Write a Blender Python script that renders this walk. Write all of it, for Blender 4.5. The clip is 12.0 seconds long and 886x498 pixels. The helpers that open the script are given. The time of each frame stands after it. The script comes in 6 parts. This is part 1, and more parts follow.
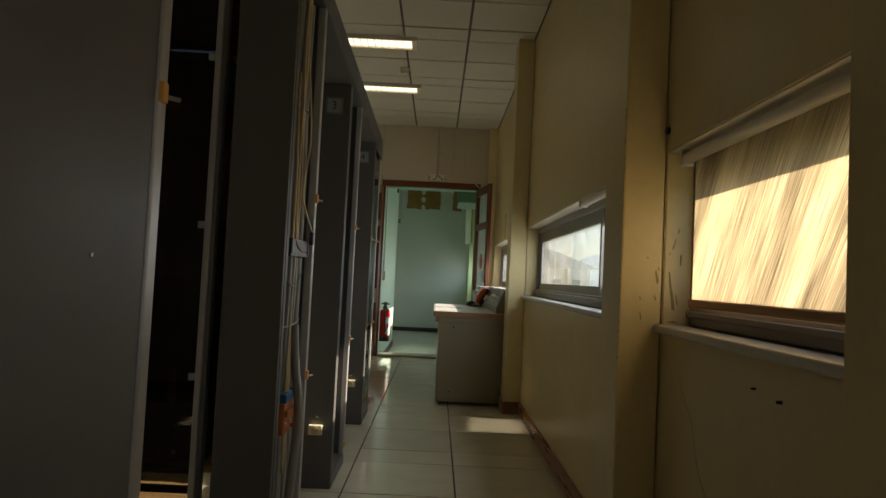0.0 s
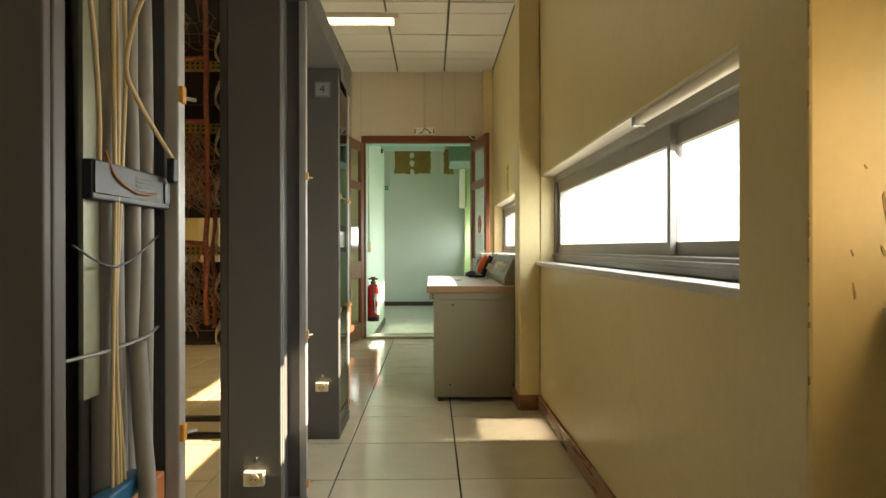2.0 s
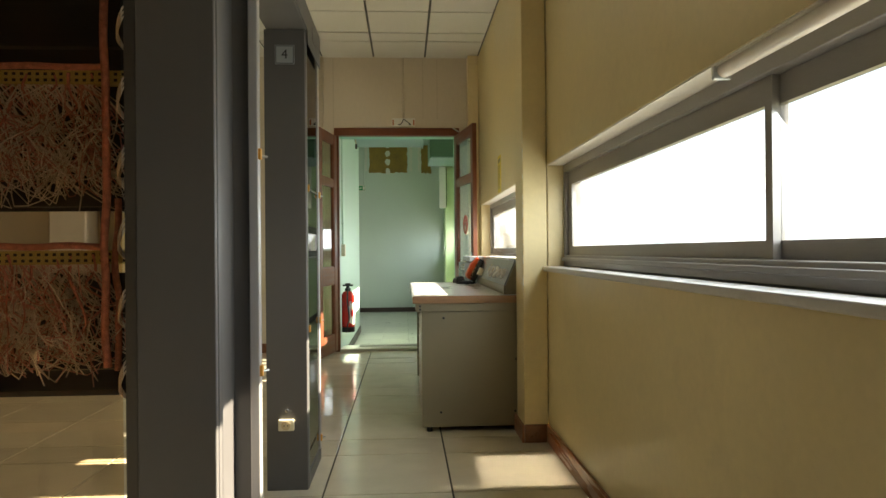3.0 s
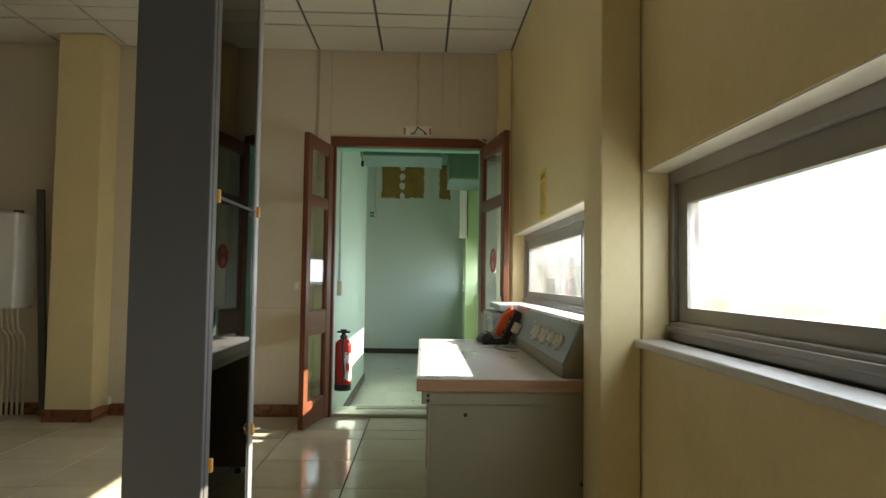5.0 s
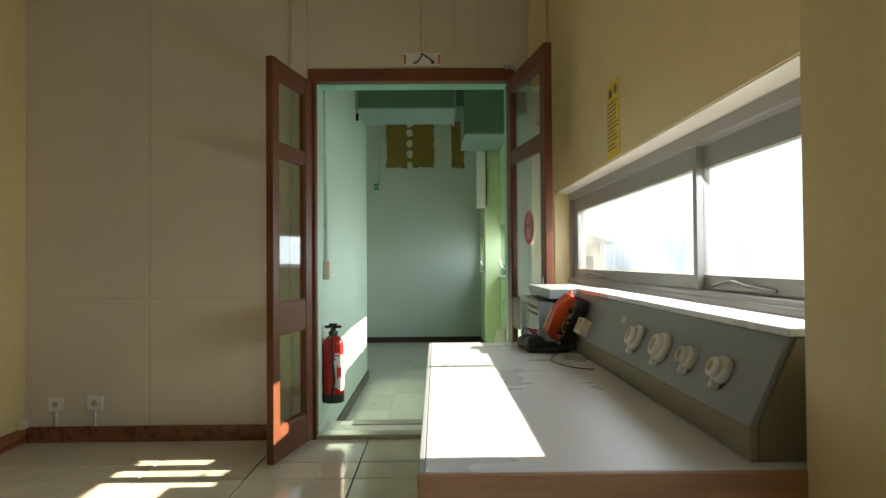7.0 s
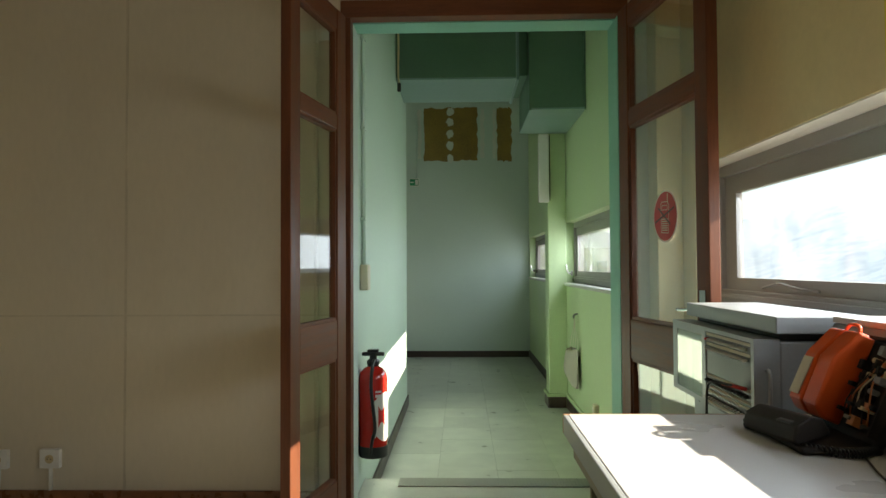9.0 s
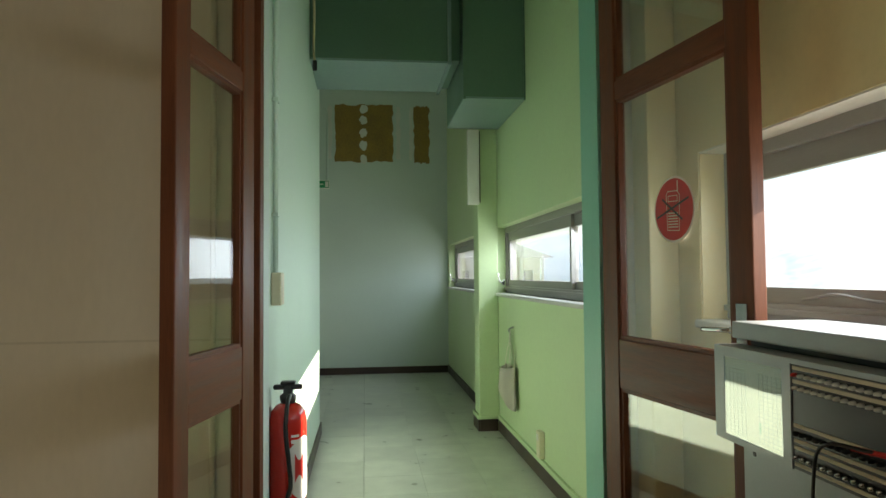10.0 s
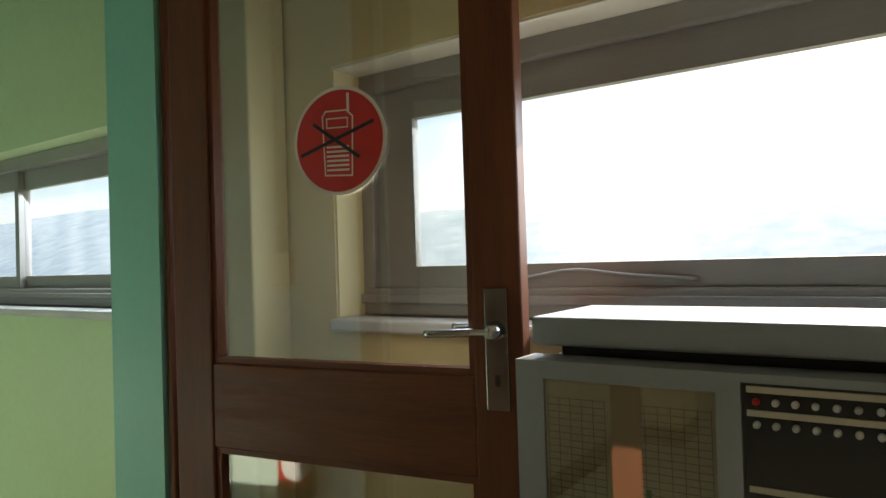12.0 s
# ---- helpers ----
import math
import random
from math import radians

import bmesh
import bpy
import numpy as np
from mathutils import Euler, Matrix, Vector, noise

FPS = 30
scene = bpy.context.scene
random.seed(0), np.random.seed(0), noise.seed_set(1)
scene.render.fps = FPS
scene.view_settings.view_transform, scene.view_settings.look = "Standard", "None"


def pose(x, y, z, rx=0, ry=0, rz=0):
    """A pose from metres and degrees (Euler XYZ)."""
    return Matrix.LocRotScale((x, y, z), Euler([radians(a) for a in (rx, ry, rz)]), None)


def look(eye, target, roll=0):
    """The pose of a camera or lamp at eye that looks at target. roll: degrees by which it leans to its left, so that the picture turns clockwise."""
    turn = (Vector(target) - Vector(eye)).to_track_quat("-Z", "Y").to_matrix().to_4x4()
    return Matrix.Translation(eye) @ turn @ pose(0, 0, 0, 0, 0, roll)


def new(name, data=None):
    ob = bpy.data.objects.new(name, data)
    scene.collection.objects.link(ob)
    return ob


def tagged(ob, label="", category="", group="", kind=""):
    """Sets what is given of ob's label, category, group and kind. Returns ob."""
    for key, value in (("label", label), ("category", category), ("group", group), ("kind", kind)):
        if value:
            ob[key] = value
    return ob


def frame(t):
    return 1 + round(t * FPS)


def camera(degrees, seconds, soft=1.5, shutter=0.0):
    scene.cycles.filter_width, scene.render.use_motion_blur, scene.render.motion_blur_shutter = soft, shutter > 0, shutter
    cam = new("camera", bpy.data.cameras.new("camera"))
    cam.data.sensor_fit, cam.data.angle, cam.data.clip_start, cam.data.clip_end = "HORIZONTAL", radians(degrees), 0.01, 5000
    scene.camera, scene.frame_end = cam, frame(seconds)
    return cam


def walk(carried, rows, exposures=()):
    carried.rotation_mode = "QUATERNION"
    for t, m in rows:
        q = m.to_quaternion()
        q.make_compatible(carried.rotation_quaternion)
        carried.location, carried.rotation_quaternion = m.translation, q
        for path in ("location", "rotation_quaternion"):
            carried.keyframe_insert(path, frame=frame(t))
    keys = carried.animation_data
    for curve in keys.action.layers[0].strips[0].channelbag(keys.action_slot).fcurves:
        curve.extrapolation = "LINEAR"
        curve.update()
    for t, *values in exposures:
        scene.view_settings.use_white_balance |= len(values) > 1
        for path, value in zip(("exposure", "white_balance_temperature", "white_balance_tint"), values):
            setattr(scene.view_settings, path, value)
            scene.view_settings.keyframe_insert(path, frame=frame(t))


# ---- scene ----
cam = camera(67.2, 12.0)
PATH = [
    (0, (0.186, 0.852, 1.142), (0.2, 2.85, 1.228), 2.8),
    (0.5, (0.209, 1.026, 1.112), (0.15, 3.025, 1.142), 2.2),
    (1, (0.185, 1.365, 1.115), (0.199, 3.365, 1.097), 1.1),
    (1.5, (0.195, 1.682, 1.084), (0.246, 3.681, 1.042), 0.1),
    (2, (0.207, 2.064, 1.115), (0.241, 4.064, 1.112), -0.1),
    (2.5, (0.168, 2.465, 1.1), (0.208, 4.464, 1.119), -0.4),
    (3, (0.128, 2.802, 1.116), (0.241, 4.799, 1.121), -0.5),
    (3.5, (0.17, 3.172, 1.176), (0.287, 5.168, 1.241), -0.3),
    (3.7, (0.168, 3.297, 1.192), (0.278, 5.291, 1.289), -0.1),
    (5.3, (0.189, 4.522, 1.215), (0.229, 6.519, 1.307), 0.9),
    (5.5, (0.185, 4.638, 1.207), (0.2, 6.637, 1.276), 0.6),
    (6, (0.163, 5.031, 1.198), (0.159, 7.031, 1.224), 0.2),
    (6.5, (0.179, 5.411, 1.173), (0.229, 7.41, 1.169), -0.5),
    (6.7, (0.211, 5.571, 1.18), (0.231, 7.571, 1.191), -0.5),
    (8.3, (0.042, 6.589, 1.195), (0.079, 8.587, 1.269), 0.0),
    (8.5, (0.01, 6.726, 1.208), (0.023, 8.725, 1.278), -0.2),
    (9, (-0.067, 7.059, 1.188), (-0.123, 9.058, 1.24), -0.3),
    (9.5, (-0.158, 7.4, 1.189), (0.005, 9.393, 1.208), -0.5),
    (10, (-0.223, 7.764, 1.182), (0.01, 9.749, 1.261), -0.5),
    (10.5, (-0.262, 8.065, 1.163), (0.033, 10.042, 1.229), -0.2),
    (11, (-0.296, 8.383, 1.147), (0.654, 10.141, 1.21), -0.7),
    (11.5, (-0.283, 8.666, 1.127), (1.018, 10.184, 1.166), -1.4),
    (12, (-0.2, 8.91, 1.15), (1.455, 10.033, 1.181), -1.8),
]
EXPOSURES = [(0.0, 0.55, 6900, 10), (0.5, 1.6, 7600, 10), (1.0, 2.15, 7600, 10), (1.5, 2.2, 7600, 10), (2.5, 1.95, 7400, 10), (3.5, 1.7, 6800, 10), (5.5, 1.38, 6600, 10), (6.5, 1.38, 6600, 10), (8.5, 1.05, 6600, 10), (9.5, 1.1, 6600, 10), (10.5, 1.33, 6600, 10), (11.0, 1.38, 6600, 10), (11.5, 1.07, 6550, 10), (12.0, 0.85, 6450, 10)]
EXPOSURE, SUN, SKY, SKYLIGHT, LAMP = 1.6, 8.0, 0.1, 2.4, 1.0
walk(cam, [(t, look(eye, target, roll)) for t, eye, target, roll in PATH], EXPOSURES)

# exposure of the clip's camera: it opens up during the first seconds
scene.view_settings.exposure = EXPOSURE

# ---- world and sun ----
SUN_ELEVATION = 28.8
world = bpy.data.worlds.new("sky")
scene.world = world
world.use_nodes = True
wn = world.node_tree
sky = wn.nodes.new("ShaderNodeTexSky")
sky.sky_type = "NISHITA"
sky.sun_disc = False
sky.sun_elevation = radians(SUN_ELEVATION)
sky.sun_rotation = radians(90)
sky.dust_density = 0.7
wn.links.new(sky.outputs[0], wn.nodes["Background"].inputs[0])
wn.nodes["Background"].inputs[1].default_value = SKY

sun_data = bpy.data.lights.new("sun", "SUN")
sun_data.energy, sun_data.angle, sun_data.color = SUN, radians(0.55), (1.0, 0.9, 0.75)
sun = new("sun", sun_data)
sun.matrix_world = pose(20, 5, 20, 0, 90 - SUN_ELEVATION, 0)


def window_light(y0, y1, strength):
    """The sky's light in a window's opening."""
    data = bpy.data.lights.new("sky_light", "AREA")
    data.shape, data.size, data.size_y = "RECTANGLE", 0.36, y1 - y0
    data.energy, data.color = strength * (y1 - y0), (0.82, 0.92, 1.0)
    ob = new("sky_light", data)
    ob.matrix_world = pose(1.19, (y0 + y1) / 2, 1.32, 0, 54, 0)
    return ob


# the lamp of the unseen southern window is strengthened to brighten the rack faces
for y0, y1 in ((-1.3, 0.2), (3.5, 6.5), (7.0, 9.9), (10.56, 13.7), (14.2, 17.0)):
    window_light(y0, y1, SKYLIGHT * (0.85 if y0 > 14 else 1.45 if y0 > 10 else 1.0 if y0 > 0 else 1.6))

# area lamp added in place of the sun's beam thrown back to the floor by the smoked glass side of the fourth rack
glint_data = bpy.data.lights.new("mirrored_sun_lamp", "AREA")
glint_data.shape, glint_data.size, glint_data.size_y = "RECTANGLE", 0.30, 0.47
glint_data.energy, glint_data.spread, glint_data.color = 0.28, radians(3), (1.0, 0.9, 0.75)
glint = new("mirrored_sun_lamp", glint_data)
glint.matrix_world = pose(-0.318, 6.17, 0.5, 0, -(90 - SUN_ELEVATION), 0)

# ---- materials ----


def nodes_of(name):
    m = bpy.data.materials.new(name)
    m.use_nodes = True
    t = m.node_tree
    return m, t, t.nodes["Principled BSDF"]


def paint(name, color, rough=0.5, metal=0.0, var=0.12, fine=60.0, coarse=2.5, bump=0.1, stretch=(1, 1, 1), dirt=0.0, dirt_color=(0.12, 0.09, 0.05), spread=0.0, coat=0.0, spec=0.5):
    """A painted, metal, plastic or stone surface: colour that varies at two scales, uneven gloss, fine relief and, with dirt, stains."""
    m, t, p = nodes_of(name)
    co = t.nodes.new("ShaderNodeTexCoord")
    mp = t.nodes.new("ShaderNodeMapping")
    mp.inputs["Scale"].default_value = stretch
    source = co.outputs["Object"]
    if spread:
        where, shift = t.nodes.new("ShaderNodeObjectInfo"), t.nodes.new("ShaderNodeVectorMath")
        shift.operation = "ADD"
        t.links.new(source, shift.inputs[0])
        t.links.new(where.outputs["Location"], shift.inputs[1])
        source = shift.outputs[0]
    t.links.new(source, mp.inputs[0])
    big, small = t.nodes.new("ShaderNodeTexNoise"), t.nodes.new("ShaderNodeTexNoise")
    big.inputs["Scale"].default_value, small.inputs["Scale"].default_value = coarse, fine
    big.inputs["Detail"].default_value, small.inputs["Detail"].default_value = 5, 3
    for n in (big, small):
        t.links.new(mp.outputs[0], n.inputs["Vector"])
    add = t.nodes.new("ShaderNodeMath")
    add.operation = "MULTIPLY_ADD"
    t.links.new(small.outputs[0], add.inputs[0])
    add.inputs[1].default_value = 0.5
    t.links.new(big.outputs[0], add.inputs[2])
    ramp = t.nodes.new("ShaderNodeMapRange")
    ramp.inputs[1].default_value, ramp.inputs[2].default_value = 0.45, 1.05
    ramp.inputs[3].default_value, ramp.inputs[4].default_value = 1 - var, 1 + var
    t.links.new(add.outputs[0], ramp.inputs[0])
    mul = t.nodes.new("ShaderNodeMix")
    mul.data_type, mul.blend_type = "RGBA", "MULTIPLY"
    mul.inputs[0].default_value = 1
    mul.inputs[6].default_value = (*color, 1)
    t.links.new(ramp.outputs[0], mul.inputs[7])
    out = mul.outputs[2]
    if spread:
        info = t.nodes.new("ShaderNodeObjectInfo")
        sr = t.nodes.new("ShaderNodeMapRange")
        sr.inputs[3].default_value, sr.inputs[4].default_value = 1 - spread, 1 + spread
        t.links.new(info.outputs["Random"], sr.inputs[0])
        m2 = t.nodes.new("ShaderNodeMix")
        m2.data_type, m2.blend_type = "RGBA", "MULTIPLY"
        m2.inputs[0].default_value = 1
        t.links.new(out, m2.inputs[6])
        t.links.new(sr.outputs[0], m2.inputs[7])
        out = m2.outputs[2]
    if dirt:
        st = t.nodes.new("ShaderNodeTexNoise")
        st.inputs["Scale"].default_value, st.inputs["Detail"].default_value, st.inputs["Roughness"].default_value = 1.7, 9, 0.72
        t.links.new(mp.outputs[0], st.inputs["Vector"])
        sm = t.nodes.new("ShaderNodeMapRange")
        sm.inputs[1].default_value, sm.inputs[2].default_value, sm.inputs[4].default_value = 0.56, 0.74, dirt
        t.links.new(st.outputs[0], sm.inputs[0])
        m3 = t.nodes.new("ShaderNodeMix")
        m3.data_type = "RGBA"
        t.links.new(sm.outputs[0], m3.inputs[0])
        t.links.new(out, m3.inputs[6])
        m3.inputs[7].default_value = (*dirt_color, 1)
        out = m3.outputs[2]
    t.links.new(out, p.inputs["Base Color"])
    rr = t.nodes.new("ShaderNodeMapRange")
    rr.inputs[1].default_value, rr.inputs[2].default_value = 0.3, 0.7
    rr.inputs[3].default_value, rr.inputs[4].default_value = max(0.02, rough * 0.8), min(1, rough * 1.2)
    t.links.new(big.outputs[0], rr.inputs[0])
    t.links.new(rr.outputs[0], p.inputs["Roughness"])
    p.inputs["Metallic"].default_value = metal
    p.inputs["Coat Weight"].default_value = coat
    p.inputs["Specular IOR Level"].default_value = spec
    if bump:
        b = t.nodes.new("ShaderNodeBump")
        b.inputs["Strength"].default_value, b.inputs["Distance"].default_value = bump, 0.004
        t.links.new(add.outputs[0], b.inputs["Height"])
        t.links.new(b.outputs[0], p.inputs["Normal"])
    return m


def glass(name, tint=(1, 1, 1), gloss=0.0, haze=0.0, rough=0.0):
    """A pane: clear, with Fresnel gloss; haze: the share of a translucent veil that whitens the view."""
    m, t, p = nodes_of(name)
    t.nodes.remove(p)
    tr, gl, mx = t.nodes.new("ShaderNodeBsdfTransparent"), t.nodes.new("ShaderNodeBsdfGlossy"), t.nodes.new("ShaderNodeMixShader")
    tr.inputs[0].default_value = (*tint, 1)
    gl.inputs["Roughness"].default_value = rough
    fr = t.nodes.new("ShaderNodeLayerWeight")
    fr.inputs[0].default_value = 0.5
    pw = t.nodes.new("ShaderNodeMath")
    pw.operation = "POWER"
    pw.inputs[1].default_value = 5.0
    t.links.new(fr.outputs["Facing"], pw.inputs[0])
    ad = t.nodes.new("ShaderNodeMath")
    ad.operation, ad.use_clamp = "MULTIPLY_ADD", True
    ad.inputs[1].default_value, ad.inputs[2].default_value = 0.95 - gloss, 0.045 + gloss
    t.links.new(pw.outputs[0], ad.inputs[0])
    t.links.new(ad.outputs[0], mx.inputs[0])
    t.links.new(tr.outputs[0], mx.inputs[1])
    t.links.new(gl.outputs[0], mx.inputs[2])
    out = mx.outputs[0]
    if haze:
        tl, m2 = t.nodes.new("ShaderNodeBsdfTranslucent"), t.nodes.new("ShaderNodeMixShader")
        nz, mr = t.nodes.new("ShaderNodeTexNoise"), t.nodes.new("ShaderNodeMapRange")
        nz.inputs["Scale"].default_value, nz.inputs["Detail"].default_value = 6, 6
        mr.inputs[1].default_value, mr.inputs[2].default_value = 0.35, 0.7
        mr.inputs[3].default_value, mr.inputs[4].default_value = haze * 0.5, haze * 1.5
        co = t.nodes.new("ShaderNodeTexCoord")
        t.links.new(co.outputs["Object"], nz.inputs["Vector"])
        t.links.new(nz.outputs[0], mr.inputs[0])
        t.links.new(mr.outputs[0], m2.inputs[0])
        t.links.new(out, m2.inputs[1])
        t.links.new(tl.outputs[0], m2.inputs[2])
        out = m2.outputs[0]
    t.links.new(out, t.nodes["Material Output"].inputs[0])
    return m


def lit(name, color, strength):
    m, t, p = nodes_of(name)
    p.inputs["Base Color"].default_value = (*color, 1)
    p.inputs["Emission Color"].default_value = (*color, 1)
    p.inputs["Emission Strength"].default_value = strength
    return m


YELLOW = paint("yellow_wall_paint", (0.76, 0.625, 0.33), 0.36, var=0.07, fine=35, coarse=1.3, bump=0.25, dirt=0.16, dirt_color=(0.34, 0.25, 0.1))
CREAM = paint("cream_wall_paint", (0.64, 0.56, 0.43), 0.5, var=0.06, fine=40, coarse=1.1, bump=0.2, stretch=(1, 1, 0.35), dirt=0.14, dirt_color=(0.42, 0.33, 0.2))
REVEAL = paint("lit_reveal_and_chip_paint", (0.74, 0.7, 0.6), 0.45, var=0.06, fine=40, coarse=3, bump=0.3, dirt=0.15, dirt_color=(0.4, 0.33, 0.2))
MINT = paint("mint_wall_paint", (0.6, 0.74, 0.63), 0.5, var=0.05, fine=40, coarse=1.4, bump=0.2, dirt=0.08, dirt_color=(0.36, 0.45, 0.33))
PALE = paint("pale_mint_wall_paint", (0.6, 0.7, 0.64), 0.5, var=0.04, fine=40, coarse=1.2, bump=0.15, dirt=0.08, dirt_color=(0.45, 0.52, 0.42))
LIME = paint("lime_green_wall_paint", (0.54, 0.67, 0.38), 0.42, var=0.06, fine=40, coarse=1.5, bump=0.25, dirt=0.14, dirt_color=(0.34, 0.44, 0.2))
TURQUOISE = paint("turquoise_paint", (0.25, 0.56, 0.43), 0.45, var=0.06, fine=50, coarse=3, bump=0.2, dirt=0.1)
OCHRE = paint("bare_ochre_plaster", (0.3, 0.2, 0.05), 0.85, var=0.25, fine=40, coarse=5, bump=0.6)
SCUFF = paint("brown_scuff", (0.4, 0.28, 0.12), 0.7, var=0.3, bump=0.1)
FILLER = paint("white_filler", (0.7, 0.72, 0.66), 0.8, var=0.1, bump=0.4)
CEILING = paint("ceiling_tile", (0.68, 0.655, 0.58), 0.85, var=0.06, fine=180, coarse=1.2, bump=0.35)
JOINT = paint("dark_joint", (0.02, 0.018, 0.013), 0.8, var=0.2)
TBAR = paint("ceiling_grid_metal", (0.09, 0.085, 0.07), 0.6, var=0.1)
TILE = paint("polished_floor_tile", (0.7, 0.65, 0.49), 0.1, var=0.08, fine=240, coarse=5, bump=0.03, spread=0.07, dirt=0.14, dirt_color=(0.25, 0.22, 0.13))
VINYL = paint("worn_vinyl_tile", (0.55, 0.57, 0.485), 0.34, var=0.16, fine=150, coarse=6, bump=0.03, spread=0.06, dirt=0.12, dirt_color=(0.3, 0.31, 0.25))
RIBBED = paint("ribbed_rubber", (0.3, 0.31, 0.26), 0.5, var=0.15)
THRESHOLD = paint("brushed_threshold", (0.55, 0.54, 0.44), 0.35, 0.5, var=0.12, stretch=(0.2, 6, 6), bump=0.1)
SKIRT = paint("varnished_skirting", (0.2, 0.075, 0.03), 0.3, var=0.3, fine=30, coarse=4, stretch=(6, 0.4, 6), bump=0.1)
# same varnish, lighter: the light on the long runs is put into the colour
SKIRT_LIT = paint("varnished_skirting_lit", (0.3, 0.115, 0.045), 0.3, var=0.3, fine=30, coarse=4, stretch=(6, 0.4, 6), bump=0.1)
DARKSKIRT = paint("dark_skirting", (0.055, 0.035, 0.025), 0.4, var=0.2)
MAHOGANY = paint("mahogany", (0.15, 0.048, 0.02), 0.5, var=0.3, fine=40, coarse=5, stretch=(7, 7, 0.5), bump=0.06, spec=0.3)
MAHOGANY_H = paint("mahogany_rail", (0.16, 0.052, 0.022), 0.5, var=0.3, fine=40, coarse=5, stretch=(0.5, 0.5, 7), bump=0.06, spec=0.3)
OAKEDGE = paint("light_wood_edge", (0.37, 0.205, 0.1), 0.45, var=0.2, fine=60, coarse=6, stretch=(0.6, 0.6, 8), bump=0.08)
LAMINATE = paint("white_laminate", (0.66, 0.66, 0.65), 0.3, var=0.03, fine=120, coarse=3, bump=0.02, dirt=0.02, dirt_color=(0.4, 0.38, 0.33))
DESKGREY = paint("olive_grey_desk_paint", (0.28, 0.245, 0.155), 0.42, var=0.06, fine=160, coarse=2, bump=0.12, dirt=0.1)
PANELGREY = paint("blue_grey_panel", (0.3, 0.32, 0.33), 0.4, var=0.05, fine=160, bump=0.08)
RACK = paint("grey_rack_enamel", (0.112, 0.108, 0.104), 0.52, var=0.05, fine=220, coarse=1.5, bump=0.1, dirt=0.06, dirt_color=(0.1, 0.09, 0.07))
# the dark depth inside the racks is put into this near-black colour
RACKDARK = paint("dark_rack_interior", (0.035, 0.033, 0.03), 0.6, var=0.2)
ALU = paint("brushed_aluminium", (0.44, 0.43, 0.42), 0.42, 0.35, var=0.08, fine=90, coarse=3, stretch=(6, 6, 0.4), bump=0.06)
FRAME = paint("anodised_window_frame", (0.33, 0.315, 0.295), 0.4, 0.4, var=0.08, fine=80, coarse=4, stretch=(4, 0.5, 4), bump=0.06, dirt=0.18, dirt_color=(0.2, 0.17, 0.12))
SILL = paint("grey_sill", (0.6, 0.58, 0.55), 0.4, 0.2, var=0.1, fine=60, coarse=4, bump=0.1, dirt=0.2, dirt_color=(0.28, 0.24, 0.17))
SEAM = paint("darker_cream_seam", (0.55, 0.475, 0.355), 0.6, var=0.15, fine=30)
YELLOWCLIP = paint("orange_clip_plastic", (0.75, 0.36, 0.06), 0.4, var=0.1)
IVORY = paint("ivory_plastic", (0.72, 0.66, 0.46), 0.35, var=0.05)
WHITEPLASTIC = paint("white_plastic", (0.78, 0.76, 0.7), 0.35, var=0.05)
BLACK = paint("black_plastic", (0.02, 0.02, 0.02), 0.35, var=0.2)
MATTEBLACK = paint("worn_black_shell", (0.02, 0.016, 0.014), 0.55, var=0.3, fine=120, bump=0.1, spec=0.25)
CHROME = paint("chrome", (0.7, 0.7, 0.7), 0.12, 1.0, var=0.03)
# darker than CHROME: the dark that the plate mirrors is in its colour
PLATE = paint("dark_mirroring_chrome", (0.3, 0.29, 0.28), 0.25, 1.0, var=0.15, fine=60, coarse=12)
STRIPPLATE = paint("olive_passivated_plate", (0.3, 0.31, 0.22), 0.4, 0.4, var=0.12, fine=60, coarse=4)
STEEL = paint("galvanised_steel", (0.48, 0.5, 0.5), 0.38, 0.8, var=0.15, fine=40, coarse=8, dirt=0.2)
GREYCABLE = paint("grey_cable_sheath", (0.26, 0.25, 0.23), 0.5, var=0.1)
BEIGECABLE = paint("beige_cable_sheath", (0.6, 0.48, 0.27), 0.5, var=0.1)
PINKWIRE = paint("pink_wire_bundle", (0.5, 0.2, 0.16), 0.7, var=0.45, fine=260, coarse=70, bump=0.8)
WHITEWIRE = paint("pale_jumper_wire", (0.74, 0.69, 0.62), 0.6, var=0.2)
ROSEWIRE = paint("rose_jumper_wire", (0.62, 0.3, 0.27), 0.6, var=0.2)
BALLAST = paint("dull_ballast_steel", (0.06, 0.06, 0.06), 0.4, 0.5, var=0.1, fine=120, dirt=0.1)
STRIP = paint("yellowed_terminal_strip", (0.5, 0.42, 0.15), 0.5, var=0.15, fine=120)
COPPER = paint("orange_terminal_block", (0.5, 0.16, 0.05), 0.45, var=0.15)
BLUE = paint("blue_connector", (0.02, 0.14, 0.28), 0.4, var=0.1)
RED = paint("red_extinguisher_enamel", (0.62, 0.02, 0.012), 0.22, var=0.04, bump=0.02, coat=0.5)
STICKERRED = paint("red_sticker", (0.62, 0.03, 0.025), 0.4, var=0.05, bump=0)
STICKERPALE = paint("pale_sticker_paper", (0.8, 0.72, 0.6), 0.5, var=0.05, bump=0)
ORANGE = paint("orange_housing", (0.75, 0.1, 0.015), 0.35, var=0.06)
BOXGREY = paint("pale_grey_enamel", (0.35, 0.38, 0.39), 0.35, 0.15, var=0.06, fine=120, dirt=0.12, dirt_color=(0.25, 0.22, 0.17))
PAPER = paint("yellowed_card", (0.62, 0.56, 0.42), 0.6, var=0.08, bump=0)
INK = paint("grey_ink", (0.16, 0.15, 0.13), 0.7, bump=0)
NOTE = paint("yellow_notice_paper", (0.8, 0.6, 0.05), 0.6, var=0.06, bump=0.05)
